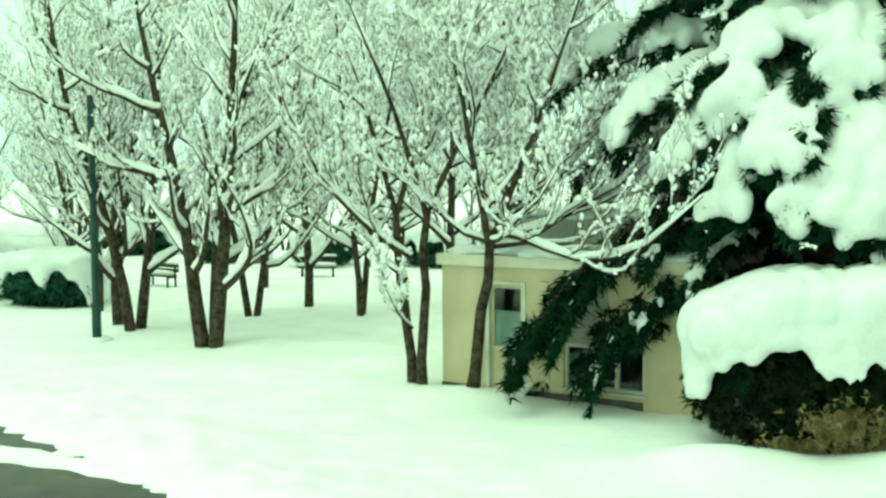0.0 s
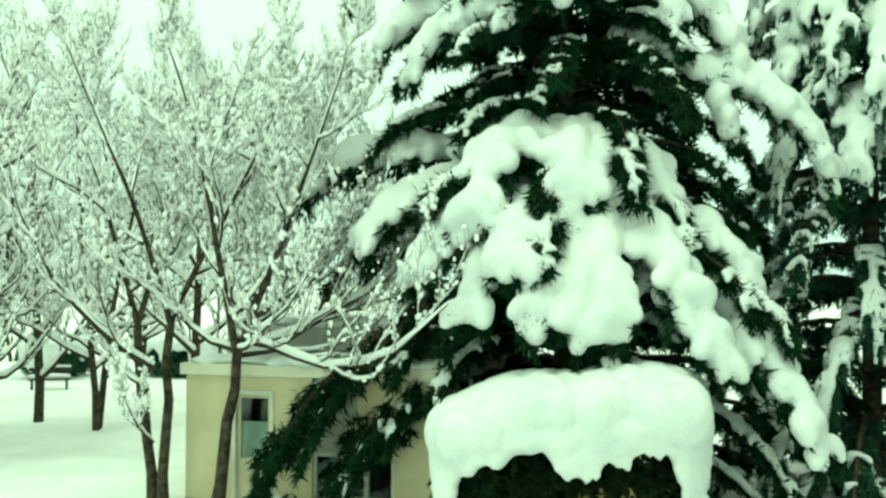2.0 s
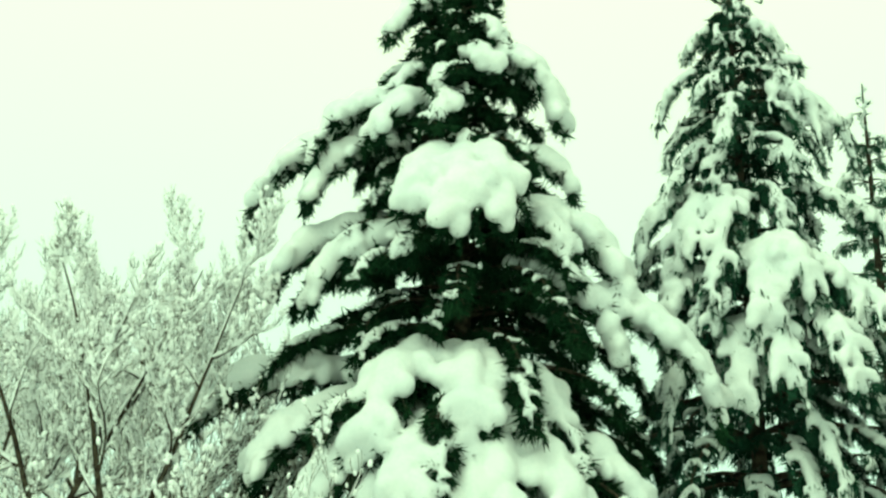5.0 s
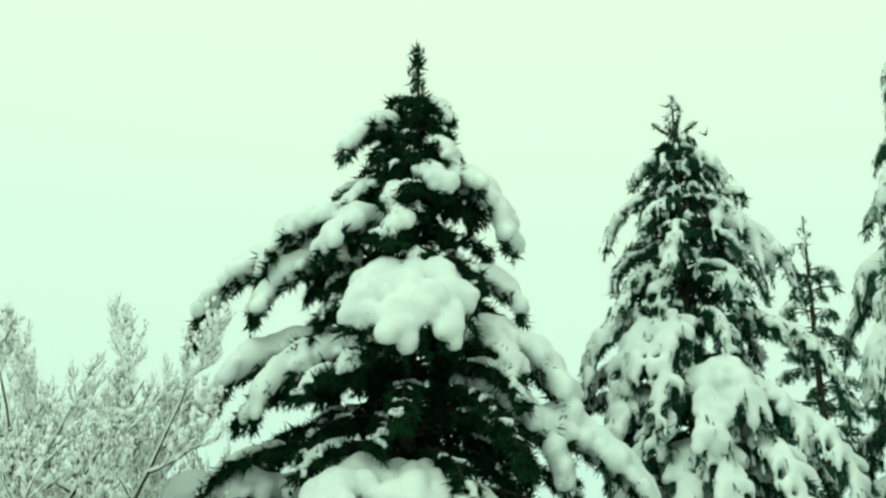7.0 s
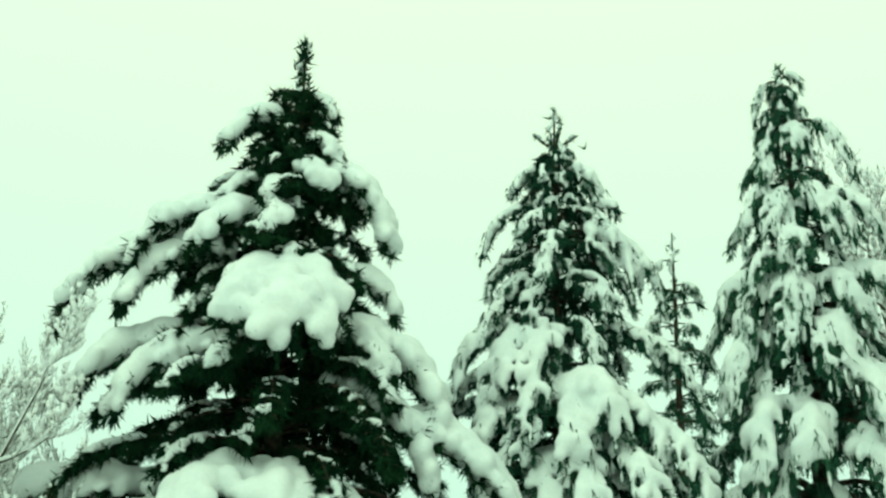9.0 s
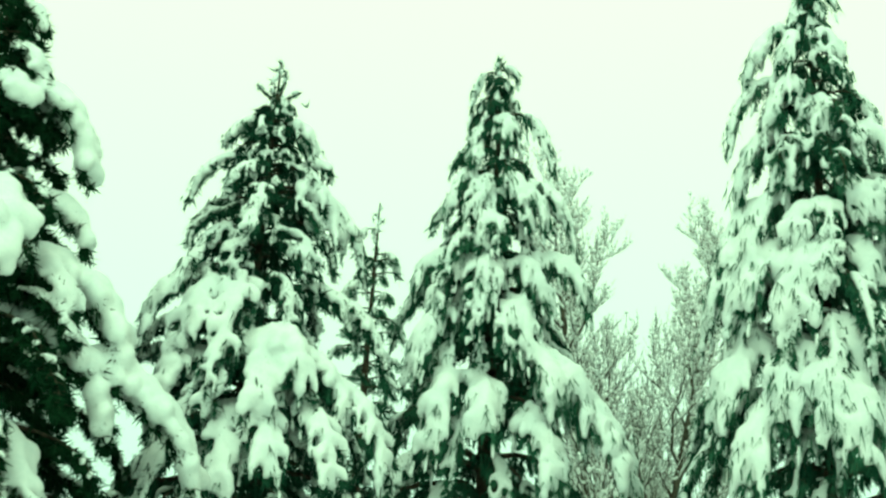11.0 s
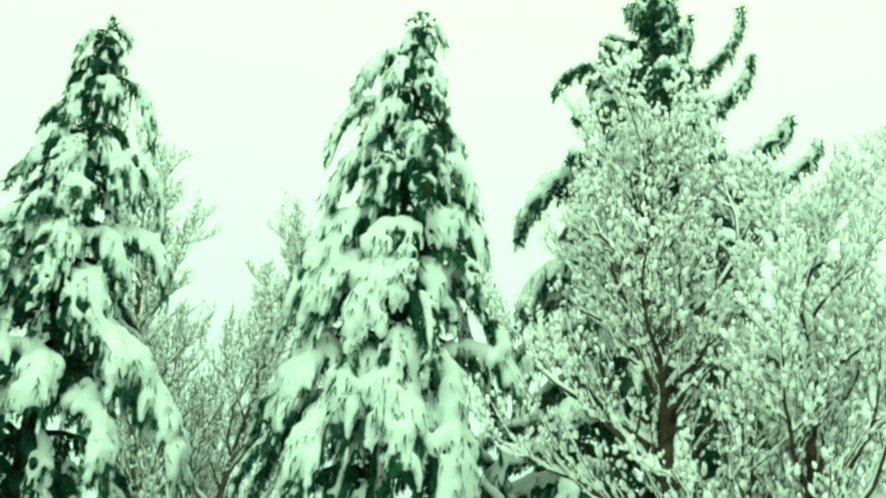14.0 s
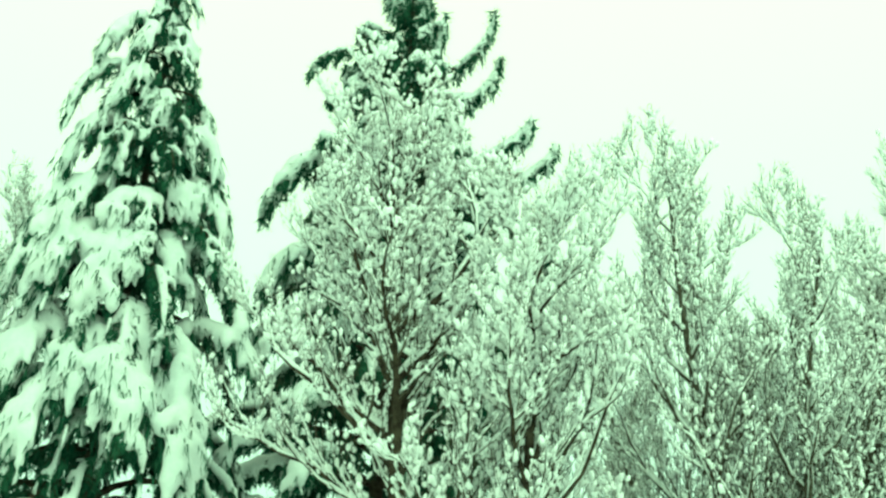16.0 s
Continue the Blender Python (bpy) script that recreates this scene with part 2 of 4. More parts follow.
# ---- bare trees under snow ----
def bare_tree(base, height, seed, stems=1, lean=(0, 0), limbs=9, reach=0.42, density=1.0, start=0.3, girth=0.14, splay=0.16, lump=1.0, fork=None, mat=None, rise=0.85, fine=0.006, arms=(), short=0.44, thin=None, puff=0.035, puffs=2, lifts=(0.03, 0.13, 0.24, 0.34)):
    """A leafless tree: tapered stems, limbs, branches and twigs, each with a ridge of snow on its upper side.
    fork: height, number and splay of the leaders into which the stem divides."""
    rng = np.random.default_rng(seed)
    wood, twig, snow = Geo(), Geo(), Geo()
    short_twig = short
    heaps = []

    def snow_on(pts, radii, level):
        """A ridge along the upper side, thick where the branch lies flat; on twigs, loose puffs."""
        pts, radii = np.asarray(pts), np.asarray(radii)
        d = np.gradient(pts, axis=0)
        d /= np.linalg.norm(d, axis=1)[:, None] + 1e-9
        flat = np.hypot(d[:, 0], d[:, 1])
        thick = (0.004 + 0.012 * flat + np.minimum(radii, 0.08) * 0.8 * flat) * lump * rng.uniform(0.6, 1.3, len(pts))
        if level < 3:
            up = pts.copy()
            up[:, 2] += radii * 0.75 + thick * 0.9
            thick[0] *= 0.7
            thick[-1] *= 0.5
            snow.tube(up, thick, 5 if level < 2 else 3)
        if level > 1:
            for k in range(puffs if level == 2 else 1):
                f = rng.random() ** 1.4 * (len(pts) - 1.01)
                i = int(f)
                q = pts[i] + (pts[i + 1] - pts[i]) * (f - i)
                w = rng.uniform(0.3, 1.15) * puff
                heaps.append((*(q + (0, 0, w * 0.6)), w, w * rng.uniform(0.6, 1.0), w * rng.uniform(0.9, 2.0), *(d[i] + rng.normal(0, 0.15, 3))))

    def grow(p, d, length, r, level):
        n = (8, 7, 5, 3)[level]
        pts, radii, way = [np.array(p, float)], [r], np.array(d, float)
        wob = (0.05, 0.16, 0.17, 0.20)[level]
        lift = lifts[level]
        for k in range(n):
            way = way + rng.normal(0, wob, 3) + np.array([0, 0, lift])
            way /= np.linalg.norm(way)
            pts.append(pts[-1] + way * length / n)
            radii.append(max(fine * 0.7, r * (1 - 0.84 * (k + 1) / n)))
        pts = np.array(pts)
        (wood if level < 2 else twig).tube(pts, radii, 7 if level == 0 else 5 if level == 1 else 3)
        snow_on(pts[2:] if level == 0 else pts, radii[2:] if level == 0 else radii, level)
        if level == 3:
            return
        count = max(2, int((limbs, 11 * density, 12 * density)[level] + rng.random()))
        for k in range(count):
            f = (start + (1 - start) * (k + rng.random() * 0.8) / count) if level == 0 else 0.14 + 0.86 * (k + rng.random()) / count
            f = min(f, 0.985)
            i = int(f * n)
            q = pts[i] + (pts[i + 1] - pts[i]) * (f * n - i)
            w = pts[i + 1] - pts[i]
            w = w / np.linalg.norm(w)
            az = rng.uniform(0, 2 * math.pi) if level else k * 2.4 + rng.normal(0, 0.4)
            out = np.array([math.cos(az), math.sin(az), rng.uniform(-0.15, 0.4)])
            out -= w * (out @ w) * 0.7
            out /= np.linalg.norm(out)
            ang = (rise, 0.70, 0.62)[level] * rng.uniform(0.65, 1.25)
            e = w * math.cos(ang) + out * math.sin(ang)
            e /= np.linalg.norm(e)
            short = (reach * (1.25 - 0.75 * f), 0.44 * (1.15 - 0.5 * f), short_twig)[level] * rng.uniform(0.7, 1.25)
            grow(q, e, max(0.25, length * short), max(fine, r * (1 - 0.8 * f) * 0.55), level + 1)

    for s in range(stems):
        a = s * 2 * math.pi / stems + seed
        k = splay if stems > 1 else 0.0
        d = np.array([lean[0] + k * math.cos(a), lean[1] + k * math.sin(a), 1.0])
        d /= np.linalg.norm(d)
        off = 0.0 if stems == 1 else girth * 0.75
        foot = np.array((off * math.cos(a), off * math.sin(a), -0.15))
        thick = girth * (1 if stems == 1 else 0.75)
        if not fork:
            grow(foot, d, height * rng.uniform(0.9, 1.0), thick, 0)
            continue
        z, leaders, open_out = fork
        z *= rng.uniform(0.9, 1.1)
        pts = [foot + d * z * u + np.array((*rng.normal(0, 0.03, 2), 0)) * (0 < u < 1) for u in (0, 0.2, 0.4, 0.6, 0.8, 1)]
        wood.tube(pts, [thick * (1.25 if u == 0 else 1 - 0.06 * u) for u in range(6)], 8)
        for j in range(leaders):
            b = j * 2 * math.pi / leaders + seed * 0.7 + rng.normal(0, 0.2)
            w = d + open_out * rng.uniform(0.5, 1.2) * np.array((math.cos(b), math.sin(b), 0))
            grow(pts[-1], w / np.linalg.norm(w), (height - z) * rng.uniform(0.8, 1.0), thick * 0.6, 0)
    for p, d, length, r in arms:
        d = np.array(d, float)
        grow(p, d / np.linalg.norm(d), length, r, 1)
    heaps = np.array(heaps)
    snow.blobs(heaps[:, :3], heaps[:, 3:6], heaps[:, 6:])
    root = new("bare_tree")
    part("trunk", wood, mat or BARK, root, smooth=True)
    tagged(part("crown", twig, thin or TWIG, root, "thin dark leafless twigs"), kind="stuff")
    tagged(part("snow", snow, THIN_SNOW, root, "white snow lying along every branch", smooth=True), kind="stuff")
    root.matrix_basis = pose(*base)
    return root


# ---- conifers under snow ----
def bough(fol, wood, snow, start, tip, rng, wide=0.5, lump=0.25, load=1.0, tuft=0.18, arch=0.16, dense=1.0, blades=6, weep=0.0, bare=0.5, drop=0.35, bow=0.34):
    """One laden bough: a limb that rises a little and bows down to its tip, side shoots that hang from it on both sides,
    a tongue of snow along the limb and along each shoot, and needles below and between them."""
    a, b = np.array(start, float), np.array(tip, float)
    flat = b - a
    fall = -flat[2]
    flat[2] = 0
    reach = np.linalg.norm(flat) + 1e-6
    out = flat / reach
    side = np.array([-out[1], out[0], 0])
    p1 = a + flat * 0.45 + np.array([0, 0, arch * reach])
    p2 = a + flat * 0.97 + np.array([0, 0, arch * reach * 0.7 - bow * fall])
    f = np.linspace(0, 1, 11)[:, None]
    spine = (1 - f) ** 3 * a + 3 * f * (1 - f) ** 2 * p1 + 3 * f * f * (1 - f) * p2 + f ** 3 * b
    length = np.linalg.norm(np.diff(spine, axis=0), axis=1).sum()
    wood.tube(spine, np.linspace(0.018 + 0.012 * length, 0.008, 11), 4)

    def at(x):
        k = min(max(x, 0.0), 0.9999) * 10
        i = int(k)
        return spine[i] + (spine[i + 1] - spine[i]) * (k - i)

    lines = [(spine[int(bare * 10):], 1.2, 0.9)]
    shoots = max(3, int(length * (1 - bare * 0.6) / max(0.16, lump * 0.80)))
    for k in range(shoots):
        x = 0.14 + 0.84 * (k + rng.random() * 0.7) / shoots
        for s in (-1, 1):
            if rng.random() < 0.15:
                continue
            q = at(x)
            span = wide * (1.15 - 0.55 * x) * rng.uniform(0.55, 1.15)
            h = (drop + weep * 0.9) * wide * rng.uniform(0.5, 1.3) * (0.6 + 0.6 * x)
            line = np.array([q + side * s * span * (1 - (1 - u) ** 1.7) + out * span * 0.55 * u - np.array([0, 0, h * u * u + 0.02]) for u in (0, 0.25, 0.5, 0.75, 1.0)])
            wood.tube(line[::2], (0.010, 0.008, 0.005), 3)
            lines.append((line, 0.86 * rng.uniform(0.6, 1.15), 0.55 if x > bare - 0.12 and rng.random() < 0.72 else 0.0))
    for line, k, snowy in lines:
        seg = np.linalg.norm(np.diff(line, axis=0), axis=1).sum()
        n = max(3, int(seg * 30 * dense))
        u = rng.random(n) * (len(line) - 1.001)
        i = u.astype(int)
        d = line[i + 1] - line[i]
        c = line[i] + d * (u - i)[:, None]
        d = d / (np.linalg.norm(d, axis=1)[:, None] + 1e-9)
        c = c - np.column_stack([np.zeros((n, 2)), rng.random(n) ** 1.5 * (0.10 + 0.35 * wide)])
        tufts(fol, c, d * 0.8 + np.array([0, 0, -0.45 - weep]), rng.uniform(0.7, 1.3, n) * tuft, blades, rng, 0.75 - 0.3 * weep, 0.20 - 0.07 * weep)
        if weep > 0:
            m = max(2, int(seg * 13 * weep))
            u = rng.random(m) * (len(line) - 1.001)
            i = u.astype(int)
            c = line[i] + (line[i + 1] - line[i]) * (u - i)[:, None]
            round_it = rng.normal(0, 1, (m, 3)) * (1, 1, 0.4)
            c = c + round_it / np.linalg.norm(round_it, axis=1)[:, None] * lump * 0.8 + np.array([0, 0, lump * 0.3])
            tufts(fol, c, np.tile(out * 0.2 + np.array([0, 0, -1.0]), (m, 1)), rng.uniform(0.16, 0.38, m), 4, rng, 0.2, 0.065)
        if load <= 0 or snowy <= 0 or rng.random() > load + 0.25:
            continue
        size = lump * k * min(1.0, 0.6 + 0.4 * load)
        count = max(2, int(seg / (size * 0.55)))
        for j in range(count):
            u = (j + 0.35) / count
            v = u * (len(line) - 1.001)
            i = int(v)
            d = line[i + 1] - line[i]
            p = line[i] + d * (v - i)
            lie = math.hypot(d[0], d[1]) / (np.linalg.norm(d) + 1e-9)
            r = size * (0.55 + 0.45 * lie) * (0.62 + 0.38 * math.sin(math.pi * (0.18 + 0.72 * u))) * rng.uniform(0.82, 1.18)
            p = p + np.array([*rng.normal(0, 0.05 * r, 2), r * 0.34])
            snow.blob(p, (r * 0.92, r * 0.72, r * 1.12), d + np.array([0, 0, 1e-3]))
        if weep > 0 and rng.random() < 0.7:
            h = rng.uniform(0.10, 0.24) * (0.6 + weep)
            snow.blob(line[-1] - np.array([0, 0, h * 0.8]), (0.06, 0.06, h), (out[0] * 0.2, out[1] * 0.2, -1.0), ICO1)


def conifer(base, height, seed, boughs, ratio=0.30, power=0.9, tier=0.7, per=7, lump=0.12, load=0.3, droop=0.3, foot=0.9, needles=None, tuft=0.18, voxel=0.055, weep=0.0,
            dense=1.0, spire=0.8, girth=0.2, name="spruce_tree", kink=0.2, wide=0.3, blades=6, top_lift=0.0, arch=0.14, leader=14, shoots=0, shoot_length=0.45, plain=(), thick=0.75, bare=0.5):
    """A conifer: trunk, tiers of lesser boughs dusted with snow, the great laden boughs, and a leader.
    boughs: height on the trunk, tip (across, towards the road negative, height), half width, thickness of snow. Turned so that it faces the road."""
    rng = np.random.default_rng(seed)
    fol, wood, snow = Geo(), Geo(), Geo()
    z = np.linspace(-0.2, height, 14)
    bend = np.cumsum(rng.normal(0, 0.012, (14, 2)), 0)
    wood.tube(np.column_stack([bend, z]), girth * (1 - z / height) ** 0.8 + 0.015, 7)
    h = foot
    while h < height - spire:
        reach = ratio * (height - h) ** power
        for k in range(per):
            az = 2 * math.pi * (k + rng.uniform(-0.35, 0.35)) / per + h * 2.1
            r = reach * rng.uniform(0.62, 1.0 + kink)
            s = (0, 0, h + rng.uniform(-0.2, 0.2))
            tip = (r * math.cos(az), r * math.sin(az), s[2] - r * (droop - top_lift * (h / height) ** 3) * rng.uniform(0.6, 1.3))
            small = min(1.0, 0.35 + r * 0.35)
            bough(fol, wood, snow, s, tip, rng, wide=wide * small, lump=lump * small, load=load, tuft=tuft, dense=dense, blades=blades, weep=weep * 0.6, arch=arch, bow=0.45)
        h += tier * (0.40 + 0.60 * min(1.0, (height - h) / 6.0)) * rng.uniform(0.85, 1.15)
    for z0, across, back, z1, w, l in boughs:
        bough(fol, wood, snow, (0, 0, z0), (across * 0.93, back * 0.95, z1), rng, wide=w, lump=max(l * thick, 0.11), bare=bare, load=1.0, tuft=tuft, dense=dense, blades=blades, weep=weep, arch=arch)
    for z0, across, back, z1, w, l in plain:
        bough(fol, wood, snow, (0, 0, z0), (across, back, z1), rng, wide=w, lump=l, load=0.45, tuft=tuft, dense=dense * 0.9, blades=blades, arch=0.06, drop=0.3, bow=0.62)
    # leader: upright shoots with caps of snow
    n = leader
    zz = rng.uniform(height - spire * 1.3, height, n)
    c = np.column_stack([rng.normal(0, 1, (n, 2)) * (0.04 + 0.11 * (height - zz) / spire)[:, None], zz])
    tufts(fol, c, np.column_stack([rng.normal(0, 0.4, (n, 2)), np.full(n, 0.8)]), np.full(n, tuft * 1.1), blades, rng, 0.6)
    for k in range(shoots):
        az = k * 2 * math.pi / shoots + 0.3
        p = np.array([0, 0, height - spire])
        q = p + np.array([math.cos(az) * shoot_length * 0.8, math.sin(az) * shoot_length * 0.5, shoot_length * rng.uniform(0.5, 0.9)])
        wood.tube([p, p * 0.4 + q * 0.6 - (0, 0, 0.08), q], [0.03, 0.022, 0.012], 5)
        line = np.linspace(0.35, 1, 12)[:, None]
        tufts(fol, p + (q - p) * line - np.array([0, 0, 0.04]), np.tile((q - p), (12, 1)), np.full(12, tuft * 0.7), blades + 3, rng, 0.6)
        snow.blob(q * 0.8 + p * 0.2 + (0, 0, 0.04), (0.07, 0.07, 0.13), q - p)
    for k in range(int(spire * 9)):
        snow.blob((rng.normal(0, 0.08), rng.normal(0, 0.08), height - spire * 1.3 * (k + 1) / (spire * 9)), (0.075, 0.075, 0.11))
    snow.blob((0, 0, height - 0.03), (0.07, 0.07, 0.09))
    root = new(name)
    part("trunk", wood, BARK, root, smooth=True)
    tagged(part("foliage", fol, needles or NEEDLES, root, "dark green needle sprays"), kind="stuff")
    melt(tagged(part("snow", snow, SNOW, root, "thick rounded white snow loads on the boughs", smooth=True), kind="stuff"), voxel, thin=0.45)
    root.matrix_basis = pose(*base, 0, 0, -math.degrees(math.atan2(base[0], base[1])))
    return root


# Great boughs of each conifer: height on the trunk, tip (across, nearer, height), half width, thickness of snow.
GREAT_TOP = [
    (14.9, -1.5, -0.8, 13.9, 0.45, 0.26), (15.6, 0.8, -0.3, 15.0, 0.2, 0.18), (14.4, 0.8, -0.9, 13.8, 0.3, 0.2), (13.6, 2.1, -1.0, 11.9, 0.55, 0.32),
    (13.6, 0.6, -1.3, 12.9, 0.4, 0.24), (13.3, -1.4, -0.9, 12.7, 0.28, 0.18), (13.1, -0.5, -1.5, 12.6, 0.25, 0.17), (13.4, -1.8, -0.3, 13.1, 0.2, 0.1),
    (12.5, -3.1, -1.2, 11.1, 0.5, 0.28), (12.3, -1.8, -1.7, 11.3, 0.55, 0.3), (12.3, -0.4, -2.0, 11.6, 0.3, 0.24), (11.8, -4.6, -0.6, 9.8, 0.55, 0.3),
    (11.5, -3.2, -1.3, 10.1, 0.5, 0.28)]
GREAT_MIDDLE = [
    (10.9, -0.9, -2.9, 9.5, 0.5, 0.36), (10.9, -0.0, -3.2, 9.0, 0.6, 0.38), (10.9, 0.9, -3.0, 9.1, 0.55, 0.36), (11.3, 2.4, -0.9, 10.5, 0.35, 0.26),
    (9.6, -3.9, -1.2, 8.4, 0.5, 0.3), (9.4, -3.0, -2.0, 8.0, 0.45, 0.3), (9.5, -2.2, -1.8, 8.6, 0.4, 0.24), (9.3, -1.1, -2.6, 8.8, 0.35, 0.2),
    (10.0, 3.4, -1.5, 8.0, 0.6, 0.34), (9.8, 2.2, -2.2, 8.8, 0.35, 0.22), (8.8, 3.2, -2.0, 6.7, 0.5, 0.32), (8.2, 5.0, -2.2, 5.7, 0.55, 0.34)]
GREAT_SKIRT = [
    (6.9, -1.6, -3.6, 5.1, 0.7, 0.36), (6.8, 0.2, -3.8, 5.2, 0.6, 0.34), (6.9, 0.7, -3.3, 5.7, 0.45, 0.3), (6.6, 1.8, -2.8, 5.6, 0.5, 0.32),
    (5.6, -0.5, -4.6, 3.3, 0.6, 0.36), (5.5, 0.2, -4.7, 3.1, 0.4, 0.34), (5.5, 0.8, -4.5, 3.3, 0.5, 0.36), (5.5, 2.0, -4.2, 3.5, 0.6, 0.36),
    (5.4, 3.3, -3.2, 3.9, 0.5, 0.3), (4.2, 2.6, -4.4, 2.7, 0.5, 0.3), (4.2, 3.7, -3.8, 2.3, 0.6, 0.32), (3.4, 4.3, -4.2, 1.3, 0.6, 0.32)]
GREAT_SIDE = [
    (6.5, -5.3, -1.5, 5.8, 0.6, 0.34), (5.9, -3.9, -2.5, 4.7, 0.7, 0.34), (5.7, -2.5, -3.4, 4.3, 0.7, 0.36), (5.0, -1.7, -4.0, 3.6, 0.6, 0.34),
    (5.4, -1.0, -4.4, 4.3, 0.6, 0.34)]
FORKED = [
    (14.9, -1.0, -0.4, 14.3, 0.3, 0.2), (14.9, 1.0, -0.5, 14.3, 0.35, 0.22), (13.9, -1.7, -0.6, 12.8, 0.3, 0.15), (13.7, -0.8, -0.8, 13.0, 0.25, 0.15),
    (13.7, 1.5, -0.5, 13.9, 0.2, 0.1), (13.3, 1.8, -0.8, 12.0, 0.5, 0.3), (13.2, 2.5, -0.7, 11.3, 0.3, 0.18), (12.2, -1.5, -0.9, 10.9, 0.35, 0.14),
    (12.1, -0.6, -1.3, 11.0, 0.35, 0.13), (12.1, 1.3, -1.3, 11.1, 0.35, 0.14), (10.9, -2.3, -1.2, 9.5, 0.5, 0.24), (10.8, -1.4, -1.8, 9.0, 0.55, 0.28),
    (10.7, -0.5, -2.3, 8.7, 0.5, 0.28), (10.8, 2.4, -1.2, 9.8, 0.4, 0.15), (10.7, 3.2, -1.5, 8.7, 0.4, 0.16)]
FORKED_LOW = [
    (9.4, 0.4, -3.0, 7.6, 0.5, 0.3), (9.4, 1.2, -2.9, 8.1, 0.55, 0.32), (9.1, -0.7, -2.6, 7.5, 0.35, 0.26), (8.9, -1.7, -2.0, 8.1, 0.4, 0.24),
    (9.1, 2.2, -2.6, 7.6, 0.4, 0.22), (8.6, 3.1, -2.8, 6.6, 0.5, 0.24), (8.0, 2.0, -3.4, 6.3, 0.45, 0.24), (7.8, 0.7, -3.4, 6.4, 0.45, 0.24),
    (7.9, -0.3, -3.0, 6.1, 0.45, 0.24)]
WEEPING = [
    (17.5, -0.7, -0.2, 16.4, 0.14, 0.1), (17.6, 0.5, -0.1, 17.4, 0.1, 0.09), (16.2, 1.5, -0.5, 14.7, 0.25, 0.16), (16.2, -0.5, -0.5, 15.1, 0.25, 0.16),
    (16.1, 0.4, -0.7, 15.3, 0.3, 0.18), (14.6, -1.2, -0.7, 13.0, 0.35, 0.22), (14.3, -0.4, -1.1, 13.0, 0.4, 0.26), (14.3, 0.8, -1.1, 13.4, 0.4, 0.24),
    (14.2, 2.1, -0.8, 12.4, 0.3, 0.2), (14.0, 1.4, -1.1, 12.8, 0.35, 0.2), (13.2, -0.1, -1.5, 12.2, 0.35, 0.26), (12.2, -1.8, -0.8, 11.5, 0.4, 0.24),
    (12.1, -1.3, -1.3, 10.6, 0.5, 0.28), (12.0, -0.2, -1.8, 10.9, 0.5, 0.3)]
WEEPING_LOW = [
    (11.9, 1.3, -1.6, 11.0, 0.4, 0.24), (12.0, 2.4, -1.2, 11.1, 0.4, 0.24), (11.0, 1.0, -2.0, 9.5, 0.4, 0.28), (10.6, -1.7, -1.8, 9.3, 0.5, 0.3),
    (9.5, 1.7, -2.4, 8.5, 0.5, 0.3), (9.5, 2.4, -2.2, 8.0, 0.5, 0.32), (8.7, 3.2, -2.4, 6.9, 0.5, 0.34), (9.0, -1.2, -2.6, 7.4, 0.5, 0.3),
    (8.7, -0.0, -2.8, 7.8, 0.45, 0.3), (8.0, 1.6, -2.8, 6.7, 0.45, 0.28)]
ARCHED = [
    (17.5, 0.6, -0.1, 17.0, 0.1, 0.1), (17.4, -0.4, -0.2, 16.6, 0.14, 0.1), (16.5, -1.4, -0.5, 15.1, 0.3, 0.2), (16.3, -0.6, -0.8, 15.4, 0.3, 0.2),
    (16.4, 0.5, -0.5, 15.7, 0.3, 0.2), (15.2, -1.8, -0.6, 13.8, 0.3, 0.2), (15.1, -0.8, -1.0, 14.1, 0.35, 0.24), (14.6, 0.2, -1.0, 13.7, 0.4, 0.26),
    (13.9, -1.6, -0.8, 12.5, 0.4, 0.28), (13.5, -0.7, -1.2, 12.6, 0.35, 0.24), (13.8, 1.5, -0.8, 12.9, 0.4, 0.26), (12.5, -2.3, -0.9, 9.7, 0.4, 0.26),
    (12.4, -1.5, -1.3, 11.0, 0.45, 0.26), (12.0, -0.5, -1.6, 11.2, 0.35, 0.26), (12.6, 1.0, -1.2, 11.7, 0.4, 0.24), (12.7, 1.9, -0.9, 11.1, 0.4, 0.24)]
ARCHED_LOW = [
    (11.1, -1.6, -1.7, 9.9, 0.5, 0.3), (11.0, -0.5, -2.1, 9.6, 0.55, 0.34), (11.2, 1.0, -1.5, 10.3, 0.45, 0.26), (11.1, 2.4, -1.2, 9.6, 0.45, 0.28),
    (10.7, -1.8, -1.2, 9.1, 0.45, 0.2), (9.4, 0.4, -2.2, 8.6, 0.45, 0.3), (9.2, -2.1, -1.8, 7.6, 0.5, 0.3), (9.1, -0.9, -2.4, 7.7, 0.5, 0.3),
    (8.7, -0.1, -2.8, 7.6, 0.45, 0.3), (9.1, 1.5, -2.2, 7.8, 0.5, 0.3), (9.2, 2.7, -1.5, 8.7, 0.4, 0.26), (8.4, 0.5, -3.0, 6.9, 0.4, 0.3),
    (8.0, 1.5, -2.8, 6.5, 0.55, 0.34), (8.0, -1.5, -2.6, 6.6, 0.45, 0.3)]
